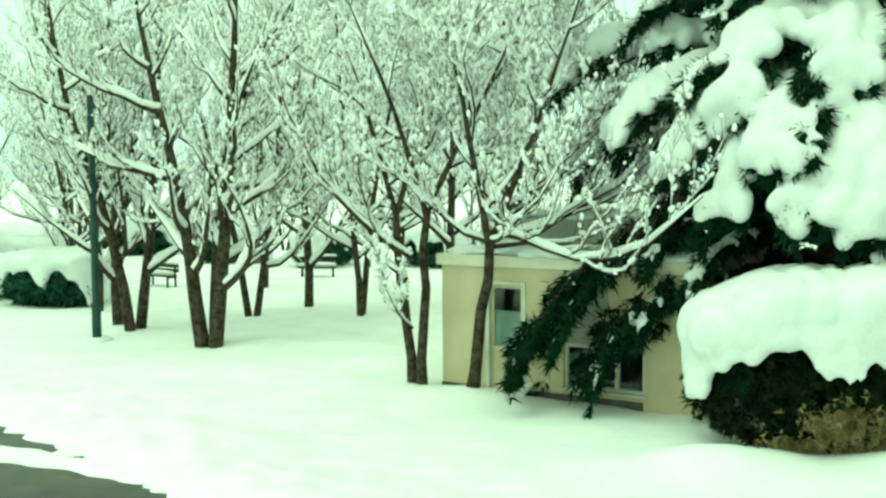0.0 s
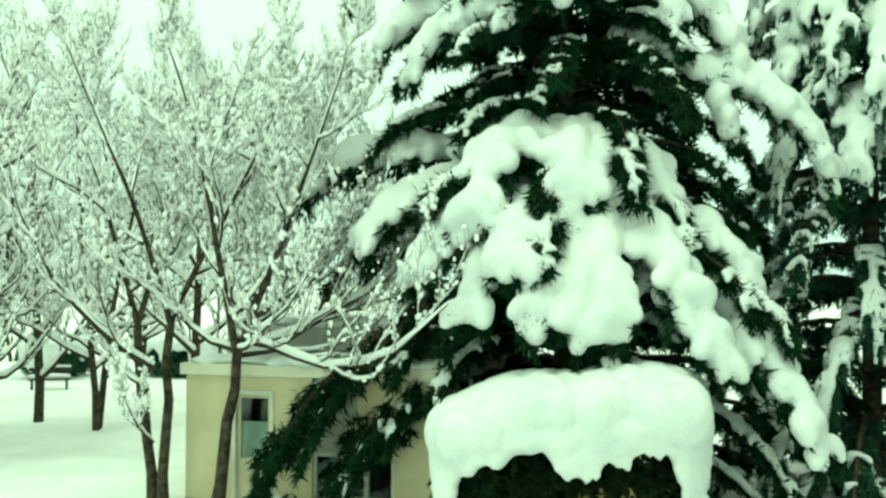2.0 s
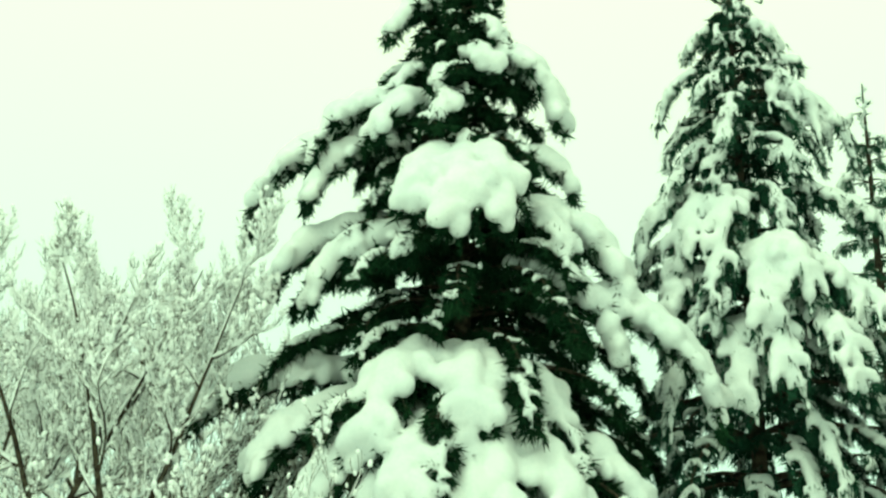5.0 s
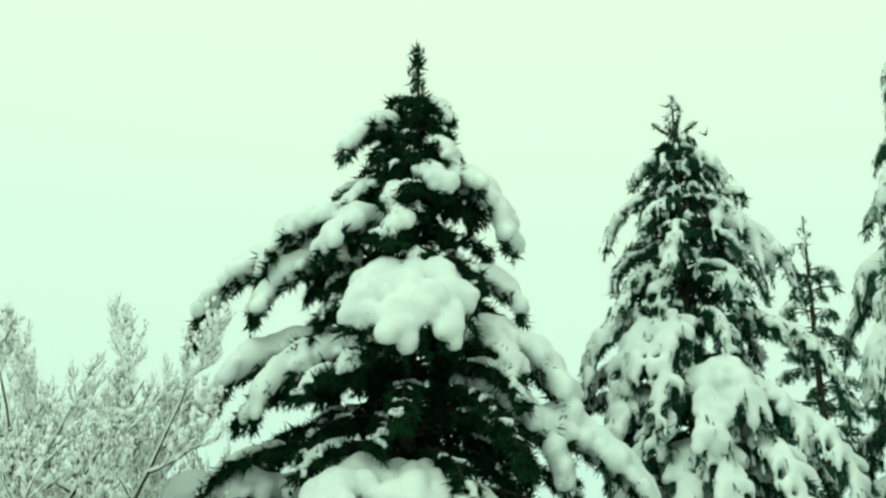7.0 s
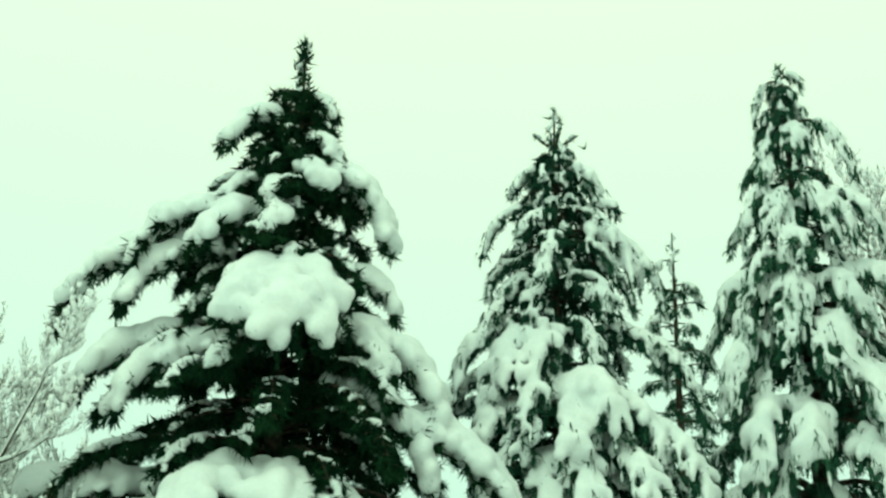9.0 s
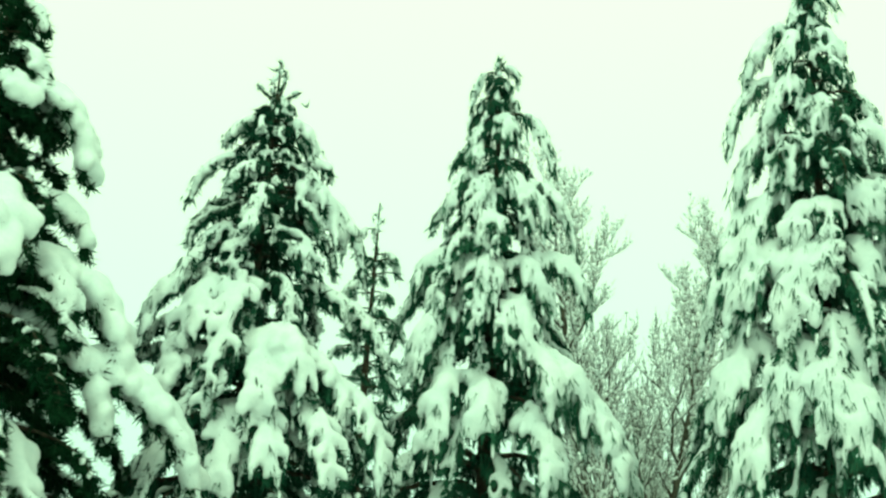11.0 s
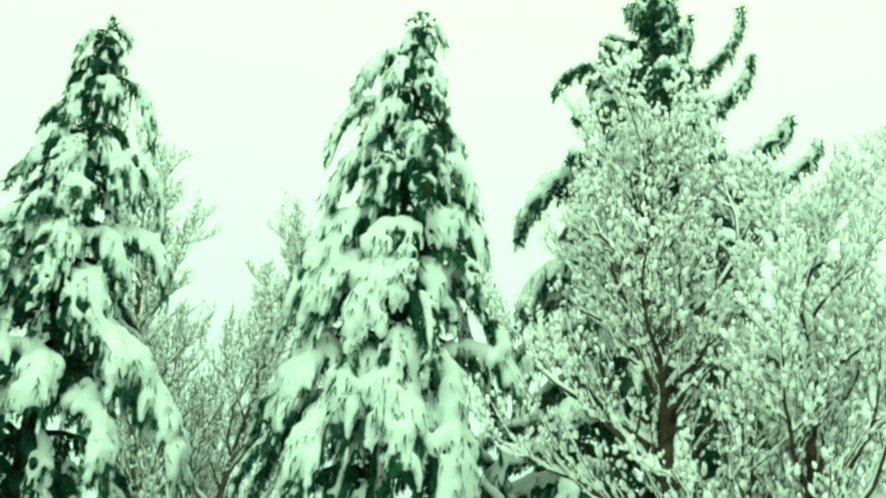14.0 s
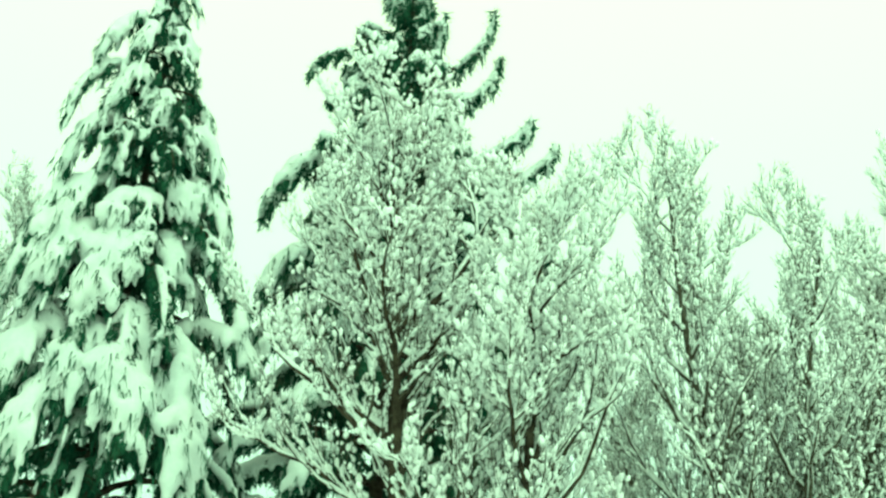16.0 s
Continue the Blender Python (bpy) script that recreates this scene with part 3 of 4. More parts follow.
CEDAR = [
    (18.4, -2.6, -0.4, 17.6, 0.3, 0.1), (17.6, 2.4, -0.3, 20.0, 0.19, 0.13), (16.4, 2.6, -0.3, 18.7, 0.22, 0.13), (14.9, 3.5, -0.6, 16.8, 0.26, 0.13),
    (13.9, 4.2, -0.5, 16.2, 0.22, 0.13), (17.1, -1.6, -0.6, 17.0, 0.35, 0.12), (17.4, -0.7, -0.3, 19.1, 0.19, 0.13), (17.8, 1.0, -0.2, 19.9, 0.15, 0.13),
    (15.2, -3.2, -0.8, 13.7, 0.6, 0.3), (15.0, -1.5, -1.4, 14.5, 0.5, 0.26), (12.9, -3.2, -0.8, 11.2, 0.6, 0.3), (14.0, -1.0, -1.6, 12.8, 0.55, 0.28),
    (14.9, 2.7, -1.2, 14.0, 0.5, 0.24), (13.4, 4.2, -1.2, 12.5, 0.55, 0.26), (11.1, -1.5, -1.6, 9.8, 0.55, 0.26)]
GREAT_PLAIN = [(4.4, -5.4, -2.6, 0.5, 0.8, 0.05), (4.2, -4.7, -2.6, 1.2, 0.8, 0.05), (3.6, -4.0, -2.6, 0.5, 0.7, 0.05)]
YOUNG = [(15.2, -0.5, -0.1, 15.0, 0.15, 0.07), (14.4, 0.7, -0.2, 14.1, 0.2, 0.08), (13.4, -0.9, -0.3, 13.0, 0.25, 0.09), (12.4, 1.1, -0.3, 11.8, 0.3, 0.1), (11.5, -1.2, -0.4, 10.9, 0.3, 0.12)]

tagged(conifer((2.43, 20.86, 0), 17.15, 11, GREAT_TOP + GREAT_MIDDLE + GREAT_SKIRT + GREAT_SIDE, thick=1.0, bare=0.36, ratio=0.42, power=0.92, tier=0.66, per=9, lump=0.13, load=0.32, droop=0.3, foot=1.2, tuft=0.21, voxel=0.05,
               dense=1.25, spire=1.4, girth=0.26, leader=60, plain=GREAT_PLAIN),
       "tall dark green spruce with heavy rounded snow loads behind a hedge", "tree", "conifers in a row")
tagged(conifer((8.71, 21.29, 0), 16.75, 23, FORKED + FORKED_LOW, thick=0.8, bare=0.42, ratio=0.50, power=0.78, tier=0.75, per=8, lump=0.13, load=0.6, droop=0.55, spire=1.1, leader=20, needles=DUSKY_NEEDLES, tuft=0.18, voxel=0.05,
               weep=0.3, arch=0.2, shoots=4, shoot_length=0.65),
       "tall spruce with drooping snow-laden boughs and a bare forked tip", "tree", "conifers in a row")
tagged(conifer((13.96, 19.52, 0), 17.9, 31, WEEPING + WEEPING_LOW, thick=0.76, bare=0.42, ratio=0.43, power=0.78, tier=0.85, per=8, lump=0.13, load=0.5, droop=0.7, spire=0.35, needles=GREY_NEEDLES, tuft=0.18, voxel=0.05,
               weep=0.8, arch=0.28),
       "slender spruce with weeping boughs under snow", "tree", "conifers in a row")
tagged(conifer((16.99, 12.35, 0), 17.9, 47, ARCHED + ARCHED_LOW, thick=0.76, bare=0.42, ratio=0.45, power=0.78, tier=0.9, per=8, lump=0.13, load=0.45, droop=0.7, spire=0.35, needles=GREY_NEEDLES, tuft=0.18, voxel=0.05,
               weep=0.8, arch=0.30),
       "tall spruce with arched weeping boughs capped in snow", "tree", "conifers in a row")
tagged(conifer((22.33, 8.79, 0), 21.2, 53, CEDAR, thick=0.9, ratio=0.54, power=0.80, tier=0.95, per=9, load=0.75, lump=0.17, droop=0.3, spire=0.9, needles=GREY_NEEDLES, tuft=0.22, top_lift=1.0,
               weep=0.4, arch=0.16, voxel=0.06),
       "broad cedar with outstretched snowy boughs behind bare trees", "tree", "conifers in a row")
tagged(conifer((14.5, 26.27, 0), 16.1, 61, YOUNG, ratio=0.34, power=0.8, tier=0.8, per=5, lump=0.11, load=0.7, droop=0.2, spire=1.6, needles=GREY_NEEDLES, tuft=0.16, dense=0.6, top_lift=0.5, weep=0.2, voxel=0.07),
       "thin young conifer lightly dusted with snow", "tree", "conifers in a row")

# Bare trees before and beside the conifers.
tagged(bare_tree((-4.27, 19.7, 0), 9.2, 5, lean=(0.13, -0.02), limbs=8, fork=(2.9, 3, 0.27), start=0.12, reach=0.40, girth=0.13, lump=1.7, puff=0.05, puffs=3, short=0.34, density=1.15,
                 arms=[((0.36, 0, 2.9), (1, -0.1, -0.30), 5.0, 0.05), ((0.4, 0, 3.2), (1, -0.35, -0.1), 5.2, 0.05), ((0.4, 0, 3.3), (0.8, 0.4, 0.2), 4.8, 0.05), ((0.36, 0, 3.0), (0.5, -0.7, -0.1), 3.6, 0.04),
                       ((0.36, 0, 3.0), (-0.7, -0.4, 0.3), 3.4, 0.04), ((0.38, 0, 3.2), (1, 0.15, 0.2), 4.6, 0.05), ((0.5, 0, 3.5), (1, -0.3, 0.45), 3.4, 0.05)]),
       "leafless tree with a leaning dark trunk before a cream house", "tree", "bare trees by the house")
tagged(bare_tree((-5.5, 20.3, 0), 9.6, 9, stems=2, lean=(-0.03, 0), limbs=8, fork=(3.4, 2, 0.35), start=0.1, reach=0.40, girth=0.15, splay=0.08, lump=1.7, puff=0.05, puffs=3, short=0.34, density=1.1,
                 arms=[((-0.1, 0, 2.6), (-1, -0.2, 0.75), 4.6, 0.07), ((-0.1, 0, 1.2), (-0.9, -0.6, 0.5), 2.0, 0.03), ((-0.2, 0, 2.2), (-1, 0.2, 0.3), 3.0, 0.04)]),
       "leafless tree with two stems beside a cream house", "tree", "bare trees by the house")
tagged(bare_tree((-12.0, 24.2, 0), 11.0, 14, stems=3, limbs=14, start=0.15, reach=0.34, girth=0.27, splay=0.2, lump=2.1, puff=0.058, puffs=3, rise=1.05, density=0.72), "leafless tree with three stout stems in deep snow", "tree", "bare trees by the road")
tagged(bare_tree((-15.3, 26.2, 0), 11.0, 17, stems=2, limbs=15, start=0.15, reach=0.34, girth=0.22, lump=2.1, puff=0.058, puffs=3, rise=1.05, density=0.72), "leafless tree with two stems in deep snow", "tree", "bare trees by the road")
tagged(bare_tree((15.1, 5.2, 0), 12.8, 25, limbs=22, reach=0.33, start=0.55, girth=0.24, density=1.3, lump=1.35, rise=0.8, short=0.33, puff=0.049, puffs=3, fine=0.005,
                 arms=[((0, 0, 9.3), (0.1, -0.7, 0.8), 3.6, 0.06), ((0, 0, 8.2), (-0.3, 0.8, 0.6), 3.2, 0.05), ((0, 0, 5.5), (-0.3, 1, 0.5), 3.6, 0.05), ((0, 0, 5.2), (-0.5, -1, 0.5), 3.4, 0.05), ((0, 0, 6.0), (0.6, 0.8, 0.4), 3.0, 0.05)]),
       "leafless tree thick with snow before a cedar", "tree", "bare trees by the conifers")
tagged(bare_tree((14.55, 3.5, 0), 11.2, 29, limbs=24, reach=0.30, start=0.40, girth=0.17, density=1.35, lump=1.5, rise=0.8, short=0.33, puff=0.049, puffs=3, fine=0.005,
                 arms=[((0, 0, 6.4), (0.1, -0.7, 1.2), 2.8, 0.06), ((0, 0, 5.0), (-0.4, 1, 0.5), 2.6, 0.05), ((0, 0, 5.5), (-0.3, -1, 0.6), 3.2, 0.05)]),
       "leafless tree with upright snowy limbs", "tree", "bare trees by the conifers")
far_one = bare_tree((24.0, 0.7, 0), 15.2, 33, limbs=30, reach=0.29, start=0.15, girth=0.18, density=1.05, lump=1.6, mat=PALE_BARK, rise=0.7, fine=0.008, puff=0.057)
tagged(far_one, "tall leafless tree with fine snowy twigs", "tree", "tall bare trees")
for x, y, turn, k in [(26.0, -0.9, 100, 0.98), (27.2, -2.9, 220, 0.92), (27.6, 0.4, 20, 0.8), (28.4, -1.7, 170, 0.82), (29.5, -4.6, 70, 0.86), (25.2, 2.2, 300, 0.74), (27.5, 4.6, 200, 0.66), (24.8, -0.5, 45, 0.9), (25.6, -1.9, 140, 0.86), (22.9, 24.8, 40, 1.2), (24.0, 24.2, 130, 1.06), (27.0, -6.5, 300, 0.95)]:
    o = copy_thing(far_one, pose(x, y, 0, 0, 0, turn))
    o.scale = (k, k, k)

# The wood on the far side of the snowfield.
wood_one = bare_tree((-13.4, 29.9, 0), 10.8, 41, stems=2, limbs=10, reach=0.38, start=0.12, girth=0.16, lump=1.9, puff=0.06, puffs=3, rise=1.1, fine=0.008, density=0.6)
tagged(wood_one, "leafless tree in a snowy wood", "tree", "trees of the wood")
wood_two = bare_tree((-12.5, 32.4, 0), 10.4, 43, limbs=18, reach=0.40, start=0.12, girth=0.16, lump=1.9, puff=0.06, puffs=3, rise=1.1, fine=0.008, density=0.6)
tagged(wood_two, "leafless tree in a snowy wood", "tree", "trees of the wood")
rng = np.random.default_rng(77)
PLACES = [(-16.5, 27.3), (-10.0, 30.3), (-18.5, 29.5), (-21.5, 33.0), (-7.6, 32.0), (-10.8, 37.5), (-16.5, 38.0), (-25.0, 38.0), (-5.2, 28.0), (-3.0, 32.5), (-24.5, 31.0), (-20.5, 45), (-7, 42), (-30, 46), (-14, 51), (-23, 56), (-34, 55), (-39, 48)]
for k, (x, y) in enumerate(PLACES):
    o = copy_thing(wood_one if k % 2 else wood_two, pose(x, y, 0, 0, 0, rng.uniform(0, 360)))
    s = rng.uniform(0.85, 1.12)
    o.scale = (s, s, s)


# ---- the cream house: u runs along its front from the corner, w is the depth behind the front ----
HOUSE = Matrix.Translation((-5.02, 20.48, 0)) @ Matrix.Rotation(math.atan2(-0.308, 0.951), 4, "Z")


def build_house():
    root = new("house")
    tagged(root, "low cream rendered house with flat snow-covered roof and glazed door", "house")

    def slab(name, boxes, mat, label="", parent=None, bevel=0.0):
        if name == "wall" and len(boxes) > 1:
            for box in boxes[1:]:
                slab(name, [box], mat, label, parent, bevel)
            boxes = boxes[:1]
        g = Geo()
        for lo, hi in boxes:
            g.box(lo, hi)
        ob = part(name, g, mat, parent or root, label)
        if bevel:
            rounded(ob, bevel)
        return ob

    end = 5.4
    # front wall with the door's opening, then the recessed bay with its windows
    slab("wall", [((0, 0, -0.1), (1.08, 0.25, 2.5)), ((1.84, 0, -0.1), (2.70, 0.25, 2.5)), ((1.08, 0, 2.16), (1.84, 0.25, 2.5))], CREAM)
    slab("wall", [((0, 0.25, -0.1), (0.25, 6.0, 2.5)), ((0.25, 5.75, -0.1), (end, 6.0, 2.5)), ((end - 0.25, 0.25, -0.1), (end, 5.75, 2.5))], CREAM)
    # The shade of the recess is put into the bay's grey colour.
    slab("wall", [((2.702, 0.12, 1.75), (3.60, 0.32, 2.5)), ((2.702, 0.12, 1.1), (3.34, 0.32, 1.75))], GREY_WALL, "bay of the house front with its shade painted in as grey")
    slab("wall", [((3.602, 0.0, 2.03), (end, 0.25, 2.5)), ((4.34, 0.0, -0.1), (end, 0.25, 2.03)), ((2.702, 0.02, -0.1), (4.34, 0.27, 0.25))], CREAM)
    slab("wall", [((3.342, 0.05, 1.1), (3.60, 0.27, 1.75)), ((3.602, 0.05, 1.1), (4.34, 0.25, 1.62)), ((3.602, 0.05, 1.62), (4.04, 0.25, 2.03)), ((4.28, 0.05, 1.62), (4.34, 0.25, 2.03))], CREAM)
    slab("plinth", [((0.0, -0.03, -0.1), (1.02, -0.002, 0.10)), ((1.90, -0.03, -0.1), (4.3, -0.002, 0.12))], PLINTH, "dark damp plinth")
    slab("fascia", [((-0.08, -0.12, 2.5), (end + 0.08, 6.1, 2.72))], FASCIA, "pale painted fascia board", bevel=0.02)
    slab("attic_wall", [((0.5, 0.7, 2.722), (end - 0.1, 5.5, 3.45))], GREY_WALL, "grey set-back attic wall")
    slab("inner_floor", [((0.25, 0.33, -0.08), (end - 0.25, 5.75, 0.0))], DARK_ROOM)
    slab("inner_wall", [((0.25, 2.2, 0.0), (end - 0.25, 2.3, 2.5))], DARK_ROOM)
    door = slab("door", [((1.10, 0.06, 0.06), (1.82, 0.11, 0.92)), ((1.10, 0.06, 0.92), (1.17, 0.11, 2.14)), ((1.75, 0.06, 0.92), (1.82, 0.11, 2.14)), ((1.17, 0.06, 2.07), (1.75, 0.11, 2.14))],
                DOOR_PAINT, "cream painted half-glazed door", bevel=0.008)
    slab("door_frame", [((1.02, -0.03, 0.0), (1.098, 0.2, 2.22)), ((1.822, -0.03, 0.0), (1.90, 0.2, 2.22)), ((1.098, -0.03, 2.142), (1.822, 0.2, 2.22))], FRAME_PAINT, "pale door frame", bevel=0.008)
    slab("door_panel", [((1.18, 0.045, 0.16), (1.74, 0.058, 0.62))], DOOR_PAINT, parent=door, bevel=0.01)
    slab("letter_box", [((1.40, 0.035, 0.72), (1.54, 0.058, 0.80))], STEEL, "small dark letter box", parent=door, bevel=0.006)
    slab("door_handle", [((1.74, 0.0, 1.0), (1.77, 0.06, 1.03)), ((1.66, -0.02, 1.0), (1.77, 0.0, 1.03))], STEEL, "dark lever handle", parent=door)
    pane = slab("door_pane", [((1.17, 0.08, 0.92), (1.75, 0.09, 2.07))], GLASS, parent=door)
    pane.visible_shadow = False
    slab("blind", [((1.17, 0.12, 0.92), (1.75, 0.13, 1.62))], BLIND, "pale blind behind the lower glass", parent=door)
    slab("sign", [((2.30, -0.02, 1.46), (2.63, -0.003, 1.62))], YELLOW, "small yellow sign", bevel=0.004)
    window = slab("window", [((2.702, 0.06, 0.25), (2.76, 0.16, 1.1)), ((3.72, 0.06, 0.25), (3.80, 0.16, 1.1)), ((4.26, 0.06, 0.25), (4.34, 0.16, 1.1)), ((2.76, 0.06, 1.03), (3.72, 0.16, 1.1)),
                             ((2.76, 0.06, 0.25), (3.72, 0.16, 0.31)), ((3.80, 0.06, 1.03), (4.26, 0.16, 1.1)), ((3.80, 0.06, 0.25), (4.26, 0.16, 0.31))], FRAME_PAINT, "wide window in a pale frame", bevel=0.006)
    for a, b in ((2.76, 3.72), (3.80, 4.26)):
        slab("window_pane", [((a, 0.105, 0.31), (b, 0.112, 1.03))], GLASS, parent=window).visible_shadow = False
    slab("window_sill", [((2.66, -0.06, 0.21), (4.38, 0.06, 0.248))], FRAME_PAINT, parent=window)
    small = slab("window", [((4.042, 0.04, 1.622), (4.07, 0.14, 2.028)), ((4.25, 0.04, 1.622), (4.278, 0.14, 2.028)), ((4.07, 0.04, 1.622), (4.25, 0.14, 1.65)), ((4.07, 0.04, 2.0), (4.25, 0.14, 2.028))],
                 FRAME_PAINT, "small dark window in a pale frame")
    slab("window_pane", [((4.07, 0.08, 1.65), (4.25, 0.086, 2.0))], GLASS, parent=small).visible_shadow = False
    root.matrix_basis = HOUSE
    g = Geo()
    r = np.random.default_rng(3)
    for k in range(70):
        g.blob((r.uniform(0, end), r.uniform(-0.02, 0.6) if k < 40 else r.uniform(0.6, 5.8), 2.78 if k < 40 else 3.52), (0.32, 0.32, 0.10 + 0.05 * r.random()))
    g.box((0.5, 0.7, 3.44), (end - 0.1, 5.5, 3.6))
    g.box((0.02, -0.05, 2.715), (end, 0.72, 2.80))
    cap = part("roof_snow", g, SNOW, None, smooth=True)
    cap.matrix_basis = HOUSE
    melt(cap, 0.09, 3)
    tagged(cap, "soft layer of snow on a flat roof", "snow")


build_house()


# ---- the clipped hedge with its great cap of snow ----
def shrub(name, base, half, height, seed, cap=0.45, count=2600, leaf=0.12, leaves=None, dry=0, turn=0.0, over=0.5, voxel=0.05, lump=0.3, slope=0.0):
    """A dense rounded bush: dark stems round a solid dark core for the inner shade, a shell of leaf sprays, dry
    patches, and a snow cap that hangs over its sides.
    """
    r = np.random.default_rng(seed)
    root = new(name)
    hx, hy = half

    def shell(n, lo, hi, depth=0.25):
        az = r.uniform(0, 2 * math.pi, n)
        h = r.uniform(lo, hi, n)
        bulge = (1 - np.abs(h / height - 0.5) ** 3 * 4.5) * r.uniform(1 - depth, 1.03, n)
        sq = 1 / (np.abs(np.cos(az)) ** 3.2 + np.abs(np.sin(az)) ** 3.2) ** (1 / 3.2)
        lumps = 1 + 0.05 * np.sin(az * 5 + h * 3) + 0.04 * np.sin(az * 11 - h * 5)
        return np.column_stack([hx * sq * np.cos(az) * bulge * lumps, hy * sq * np.sin(az) * bulge * lumps, h]), np.column_stack([np.cos(az), np.sin(az), r.normal(0.1, 0.5, n)])

    stems = Geo()
    for k in range(16):
        a = r.uniform(0, 2 * math.pi)
        e = r.uniform(0.3, 0.85)
        p = np.array([(0.3 * hx * math.cos(a) * u + (hx * e - 0.3 * hx) * math.cos(a) * u * u, 0.3 * hy * math.sin(a) * u + (hy * e - 0.3 * hy) * math.sin(a) * u * u, -0.1 + height * 0.9 * u) for u in np.linspace(0, 1, 6)])
        stems.tube(p, np.linspace(0.05, 0.01, 6), 5)
    # Added dark core: stands for the shade deep between the leaves, no real stem.
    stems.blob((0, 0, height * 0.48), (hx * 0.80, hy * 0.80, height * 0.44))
    part("stem_and_shade_core", stems, HEDGE_LEAF, root, "dark inner stems round a solid core that stands for inner shade")
    g = Geo()
    c, w = shell(count, 0.02, height)
    tufts(g, c, w, r.uniform(0.7, 1.3, count) * leaf, 7, r, 0.8, 0.4)
    n = count // 4
    c = np.column_stack([r.uniform(-0.9, 0.9, n) * hx, r.uniform(-0.9, 0.9, n) * hy, np.full(n, height) + r.normal(0, 0.05, n)])
    tufts(g, c, np.tile((0, 0, 1.0), (n, 1)), np.full(n, leaf), 6, r, 0.9, 0.4)
    part("foliage", g, leaves or HEDGE_LEAF, root, "dense dark leaf sprays")
    if dry:
        d = Geo()
        for px, pz, sx, sz, m in ((0.12 * hx, 0.62, 0.30 * hx, 0.33, dry), (-0.25 * hx, 0.22, 0.22 * hx, 0.12, dry // 2), (0.3 * hx, 0.25, 0.3 * hx, 0.15, dry // 2)):
            x = px + r.normal(0, 0.5, m) * sx
            z = np.clip(pz + r.normal(0, 0.5, m) * sz, 0.03, height)
            c = np.column_stack([x, -hy * (1.0 - 0.25 * np.abs(x / hx) ** 3) * (1 - np.abs(z / height - 0.5) ** 3 * 4.5) * r.uniform(0.97, 1.05, m), z])
            tufts(d, c, np.tile((0, -0.6, -0.3), (m, 1)), np.full(m, leaf * 0.9), 5, r, 0.9, 0.3)
        part("dry_foliage", d, DRY_LEAF, root, "dry straw-coloured leaves in the face of the hedge")
    s = Geo()
    for k in range(int(60 * hx * hy)):
        x, y = r.uniform(-1, 1) * hx, r.uniform(-1, 1) * hy
        z = height + cap * (0.58 - 0.32 * abs(x / hx - 0.12) ** 2.6 - 0.30 * abs(y / hy) ** 3) + 0.04 * math.sin(x * 3.1 + seed) + slope * x / hx
        s.blob((x, y, z), (lump * 1.3, lump * 1.3, cap * 0.62))
    rim = int(30 * (hx + hy))
    for k in range(rim):
        a = 2 * math.pi * k / rim
        sq = 1 / (abs(math.cos(a)) ** 3.2 + abs(math.sin(a)) ** 3.2) ** (1 / 3.2)
        across = sq * math.cos(a)
        drop = over * (0.12 + 0.95 * math.exp(-((across + 1.0) / 0.30) ** 2) + 0.62 * math.exp(-((across - 0.12) / 0.2) ** 2) + 1.25 * math.exp(-((across - 1.0) / 0.26) ** 2)
                       + 0.16 * math.sin(a * 13.0 + seed) + 0.12 * math.sin(a * 29.0 + 1.3 * seed))
        drop = max(0.05, drop)
        x, y = hx * sq * math.cos(a) * 1.0, hy * sq * math.sin(a) * 1.0
        m = max(2, int(drop / 0.1))
        for j in range(m):
            q = lump * (0.95 - 0.55 * j / m) * r.uniform(0.75, 1.1)
            s.blob((x * (1 + 0.05 * j / m), y * (1 + 0.10 * j / m), height + slope * x / hx - drop * j / m), (q, q, q * 0.9))
        s.blob((x * 1.05, y * 1.10, height - drop), (0.09, 0.09, 0.16), (0, 0, 1), ICO1)
    melt(part("snow", s, SNOW, root, "thick overhanging cap of snow", smooth=True), voxel, 3)
    root.matrix_basis = pose(*base, 0, 0, turn)
    return root


tagged(shrub("hedge", (2.0, 16.75, 0.05), (1.97, 1.05), 1.95, 4, cap=0.8, count=5200, leaf=0.11, dry=700, turn=-4, over=0.85, lump=0.30, slope=0.16),
       "clipped dark hedge with dry patches under a thick snow cap", "hedge")
low_bush = tagged(shrub("bush", (-21.2, 31.2, 0), (1.7, 1.0), 1.5, 8, cap=0.4, count=1000, leaf=0.28, over=0.9, leaves=GREY_NEEDLES, voxel=0.12), "low evergreen bush bowed under snow", "bush", "low bushes by the wood")
for x, y, turn, k in [(-25.0, 33.0, 40, 1.1), (-29, 40, 10, 1.2), (-17.5, 47.5, 80, 1.0), (-23, 49, 20, 1.1), (-12, 48, 160, 1.0), (-30, 52, 200, 1.2), (-7.5, 45, 240, 1.0)]:
    o = copy_thing(low_bush, pose(x, y, 0, 0, 0, turn))
    o.scale = (k, k, k)


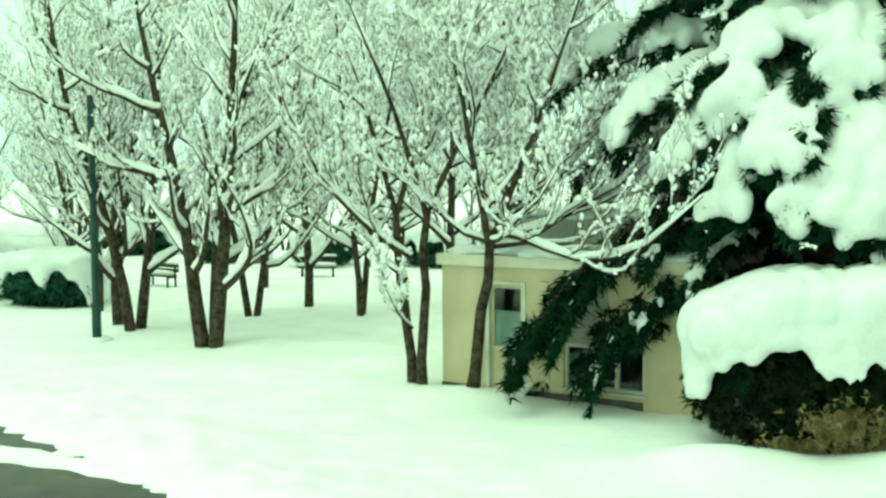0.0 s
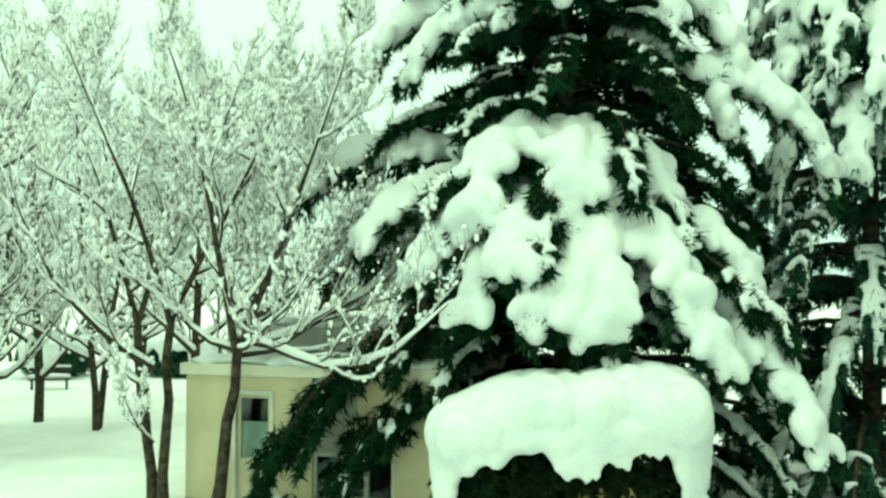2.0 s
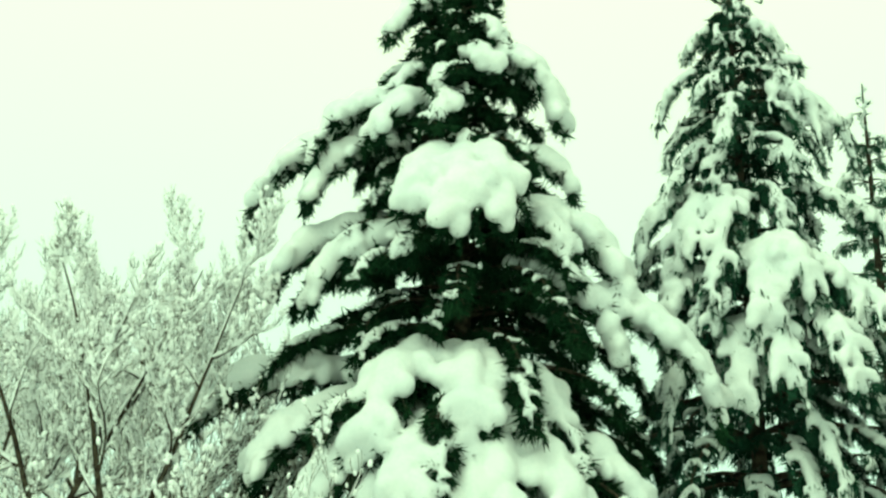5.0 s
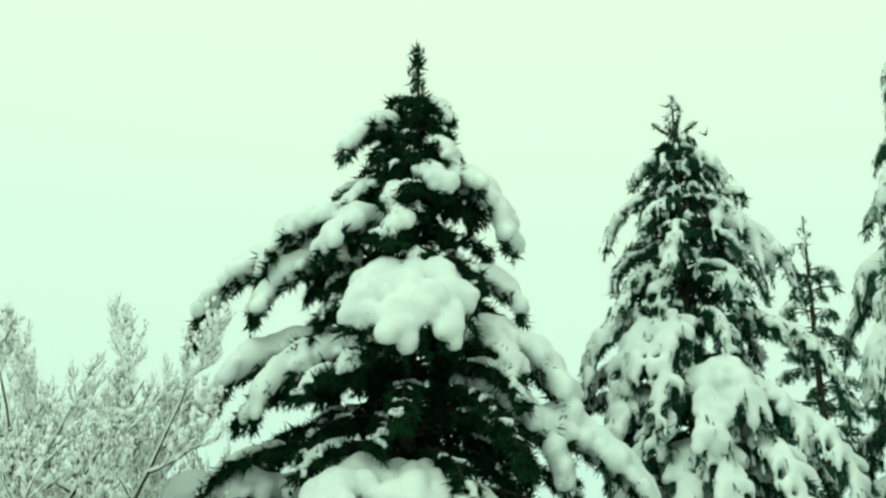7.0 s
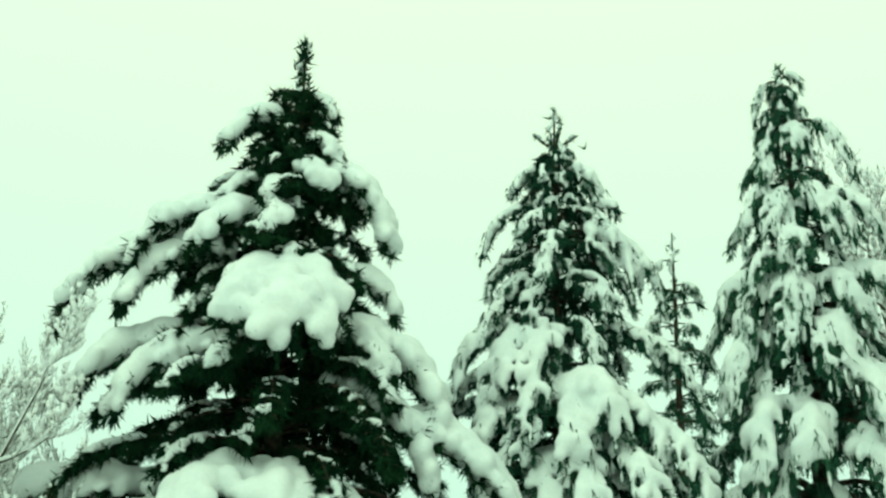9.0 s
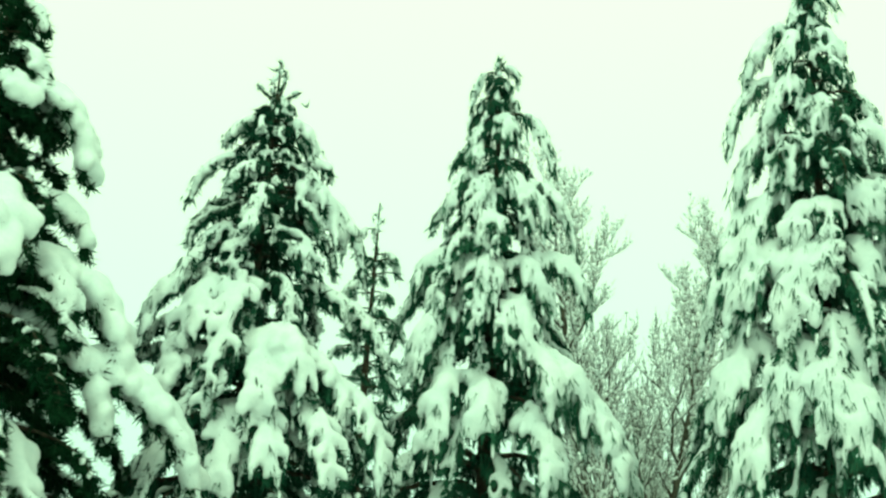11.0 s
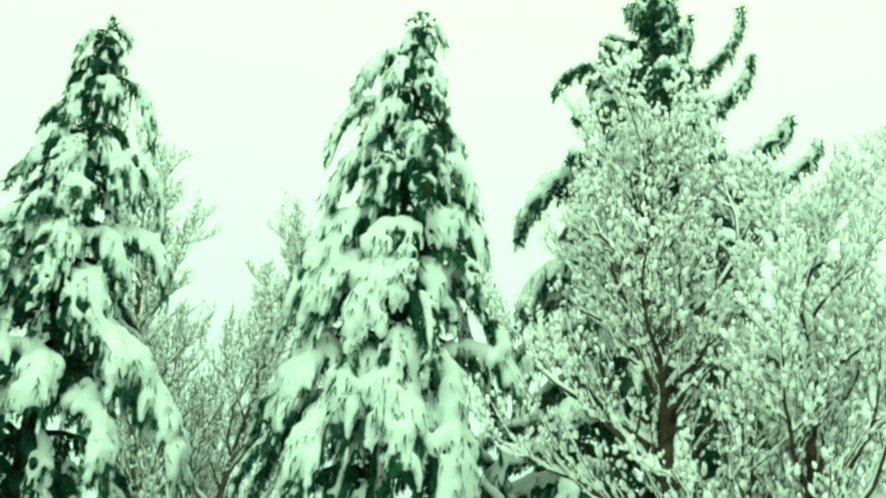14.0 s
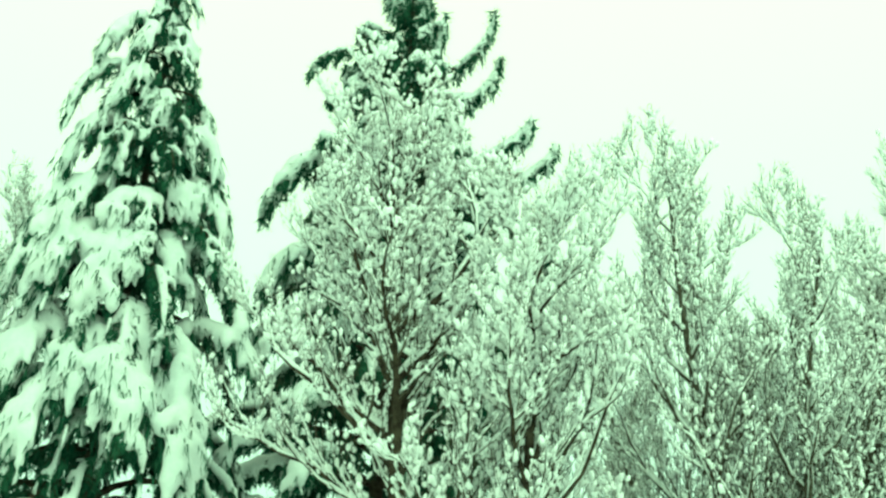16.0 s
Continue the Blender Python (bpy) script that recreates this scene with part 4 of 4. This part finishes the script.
# ---- lamp post and benches ----
def build_post():
    root = tagged(new("lamp_post"), "dark painted steel post standing in snow", "lamp post")
    g = Geo()
    g.tube([(0, 0, -0.2), (0, 0, 0.9), (0, 0, 0.92), (0, 0, 6.4), (0, 0, 6.45)], [0.12, 0.12, 0.10, 0.085, 0.04], 14)
    part("pole", g, STEEL, root, smooth=True)
    c = Geo()
    c.tube([(0, 0, 0.86), (0, 0, 0.90), (0, 0, 0.98), (0, 0, 1.0)], [0.12, 0.14, 0.14, 0.105], 14)
    part("collar", c, STEEL, root)
    s = Geo()
    for k in range(9):
        a = k * 0.7
        s.blob((0.2 * math.cos(a), 0.2 * math.sin(a), 0.0), (0.22, 0.22, 0.12))
    part("snow", s, SNOW, root, smooth=True)
    top = Geo()
    top.blob((0, 0, 6.47), (0.085, 0.085, 0.06))
    part("snow_tip", top, SNOW, root, smooth=True)
    root.matrix_basis = pose(-15.35, 24.35, 0)


def build_bench():
    root = tagged(new("park_bench"), "dark park bench half buried under snow", "bench", "benches at the wood")
    for k in range(3):
        g = Geo()
        g.box((-0.8, -0.22 + 0.15 * k, 0.42), (0.8, -0.09 + 0.15 * k, 0.46))
        part("seat_slat", g, BARK, root)
    for k in range(2):
        g = Geo()
        g.box((-0.8, 0.26, 0.58 + 0.17 * k), (0.8, 0.30, 0.71 + 0.17 * k))
        part("back_slat", g, BARK, root)
    for x in (-0.65, 0.65):
        g = Geo()
        g.box((x - 0.03, -0.2, -0.1), (x + 0.03, -0.14, 0.42))
        g.box((x - 0.03, 0.2, -0.1), (x + 0.03, 0.26, 0.88))
        g.box((x - 0.03, -0.2, 0.36), (x + 0.03, 0.26, 0.42))
        part("leg", g, STEEL, root)
    s = Geo()
    s.tube([(-0.8, 0, 0.53), (-0.74, 0, 0.54), (-0.2, 0, 0.56), (0.3, 0, 0.55), (0.74, 0, 0.54), (0.8, 0, 0.53)], [0.03, 0.10, 0.13, 0.12, 0.10, 0.03], 10)
    part("snow", s, SNOW, root, smooth=True)
    b = Geo()
    b.tube([(-0.8, 0.28, 0.91), (-0.75, 0.28, 0.92), (0, 0.28, 0.94), (0.75, 0.28, 0.92), (0.8, 0.28, 0.91)], [0.01, 0.05, 0.065, 0.05, 0.01], 8)
    part("back_snow", b, SNOW, root, smooth=True)
    root.matrix_basis = pose(-15.6, 41.5, 0, 0, 0, 15)
    copy_thing(root, pose(-20.5, 37.0, 0, 0, 0, -20))


build_post()
build_bench()
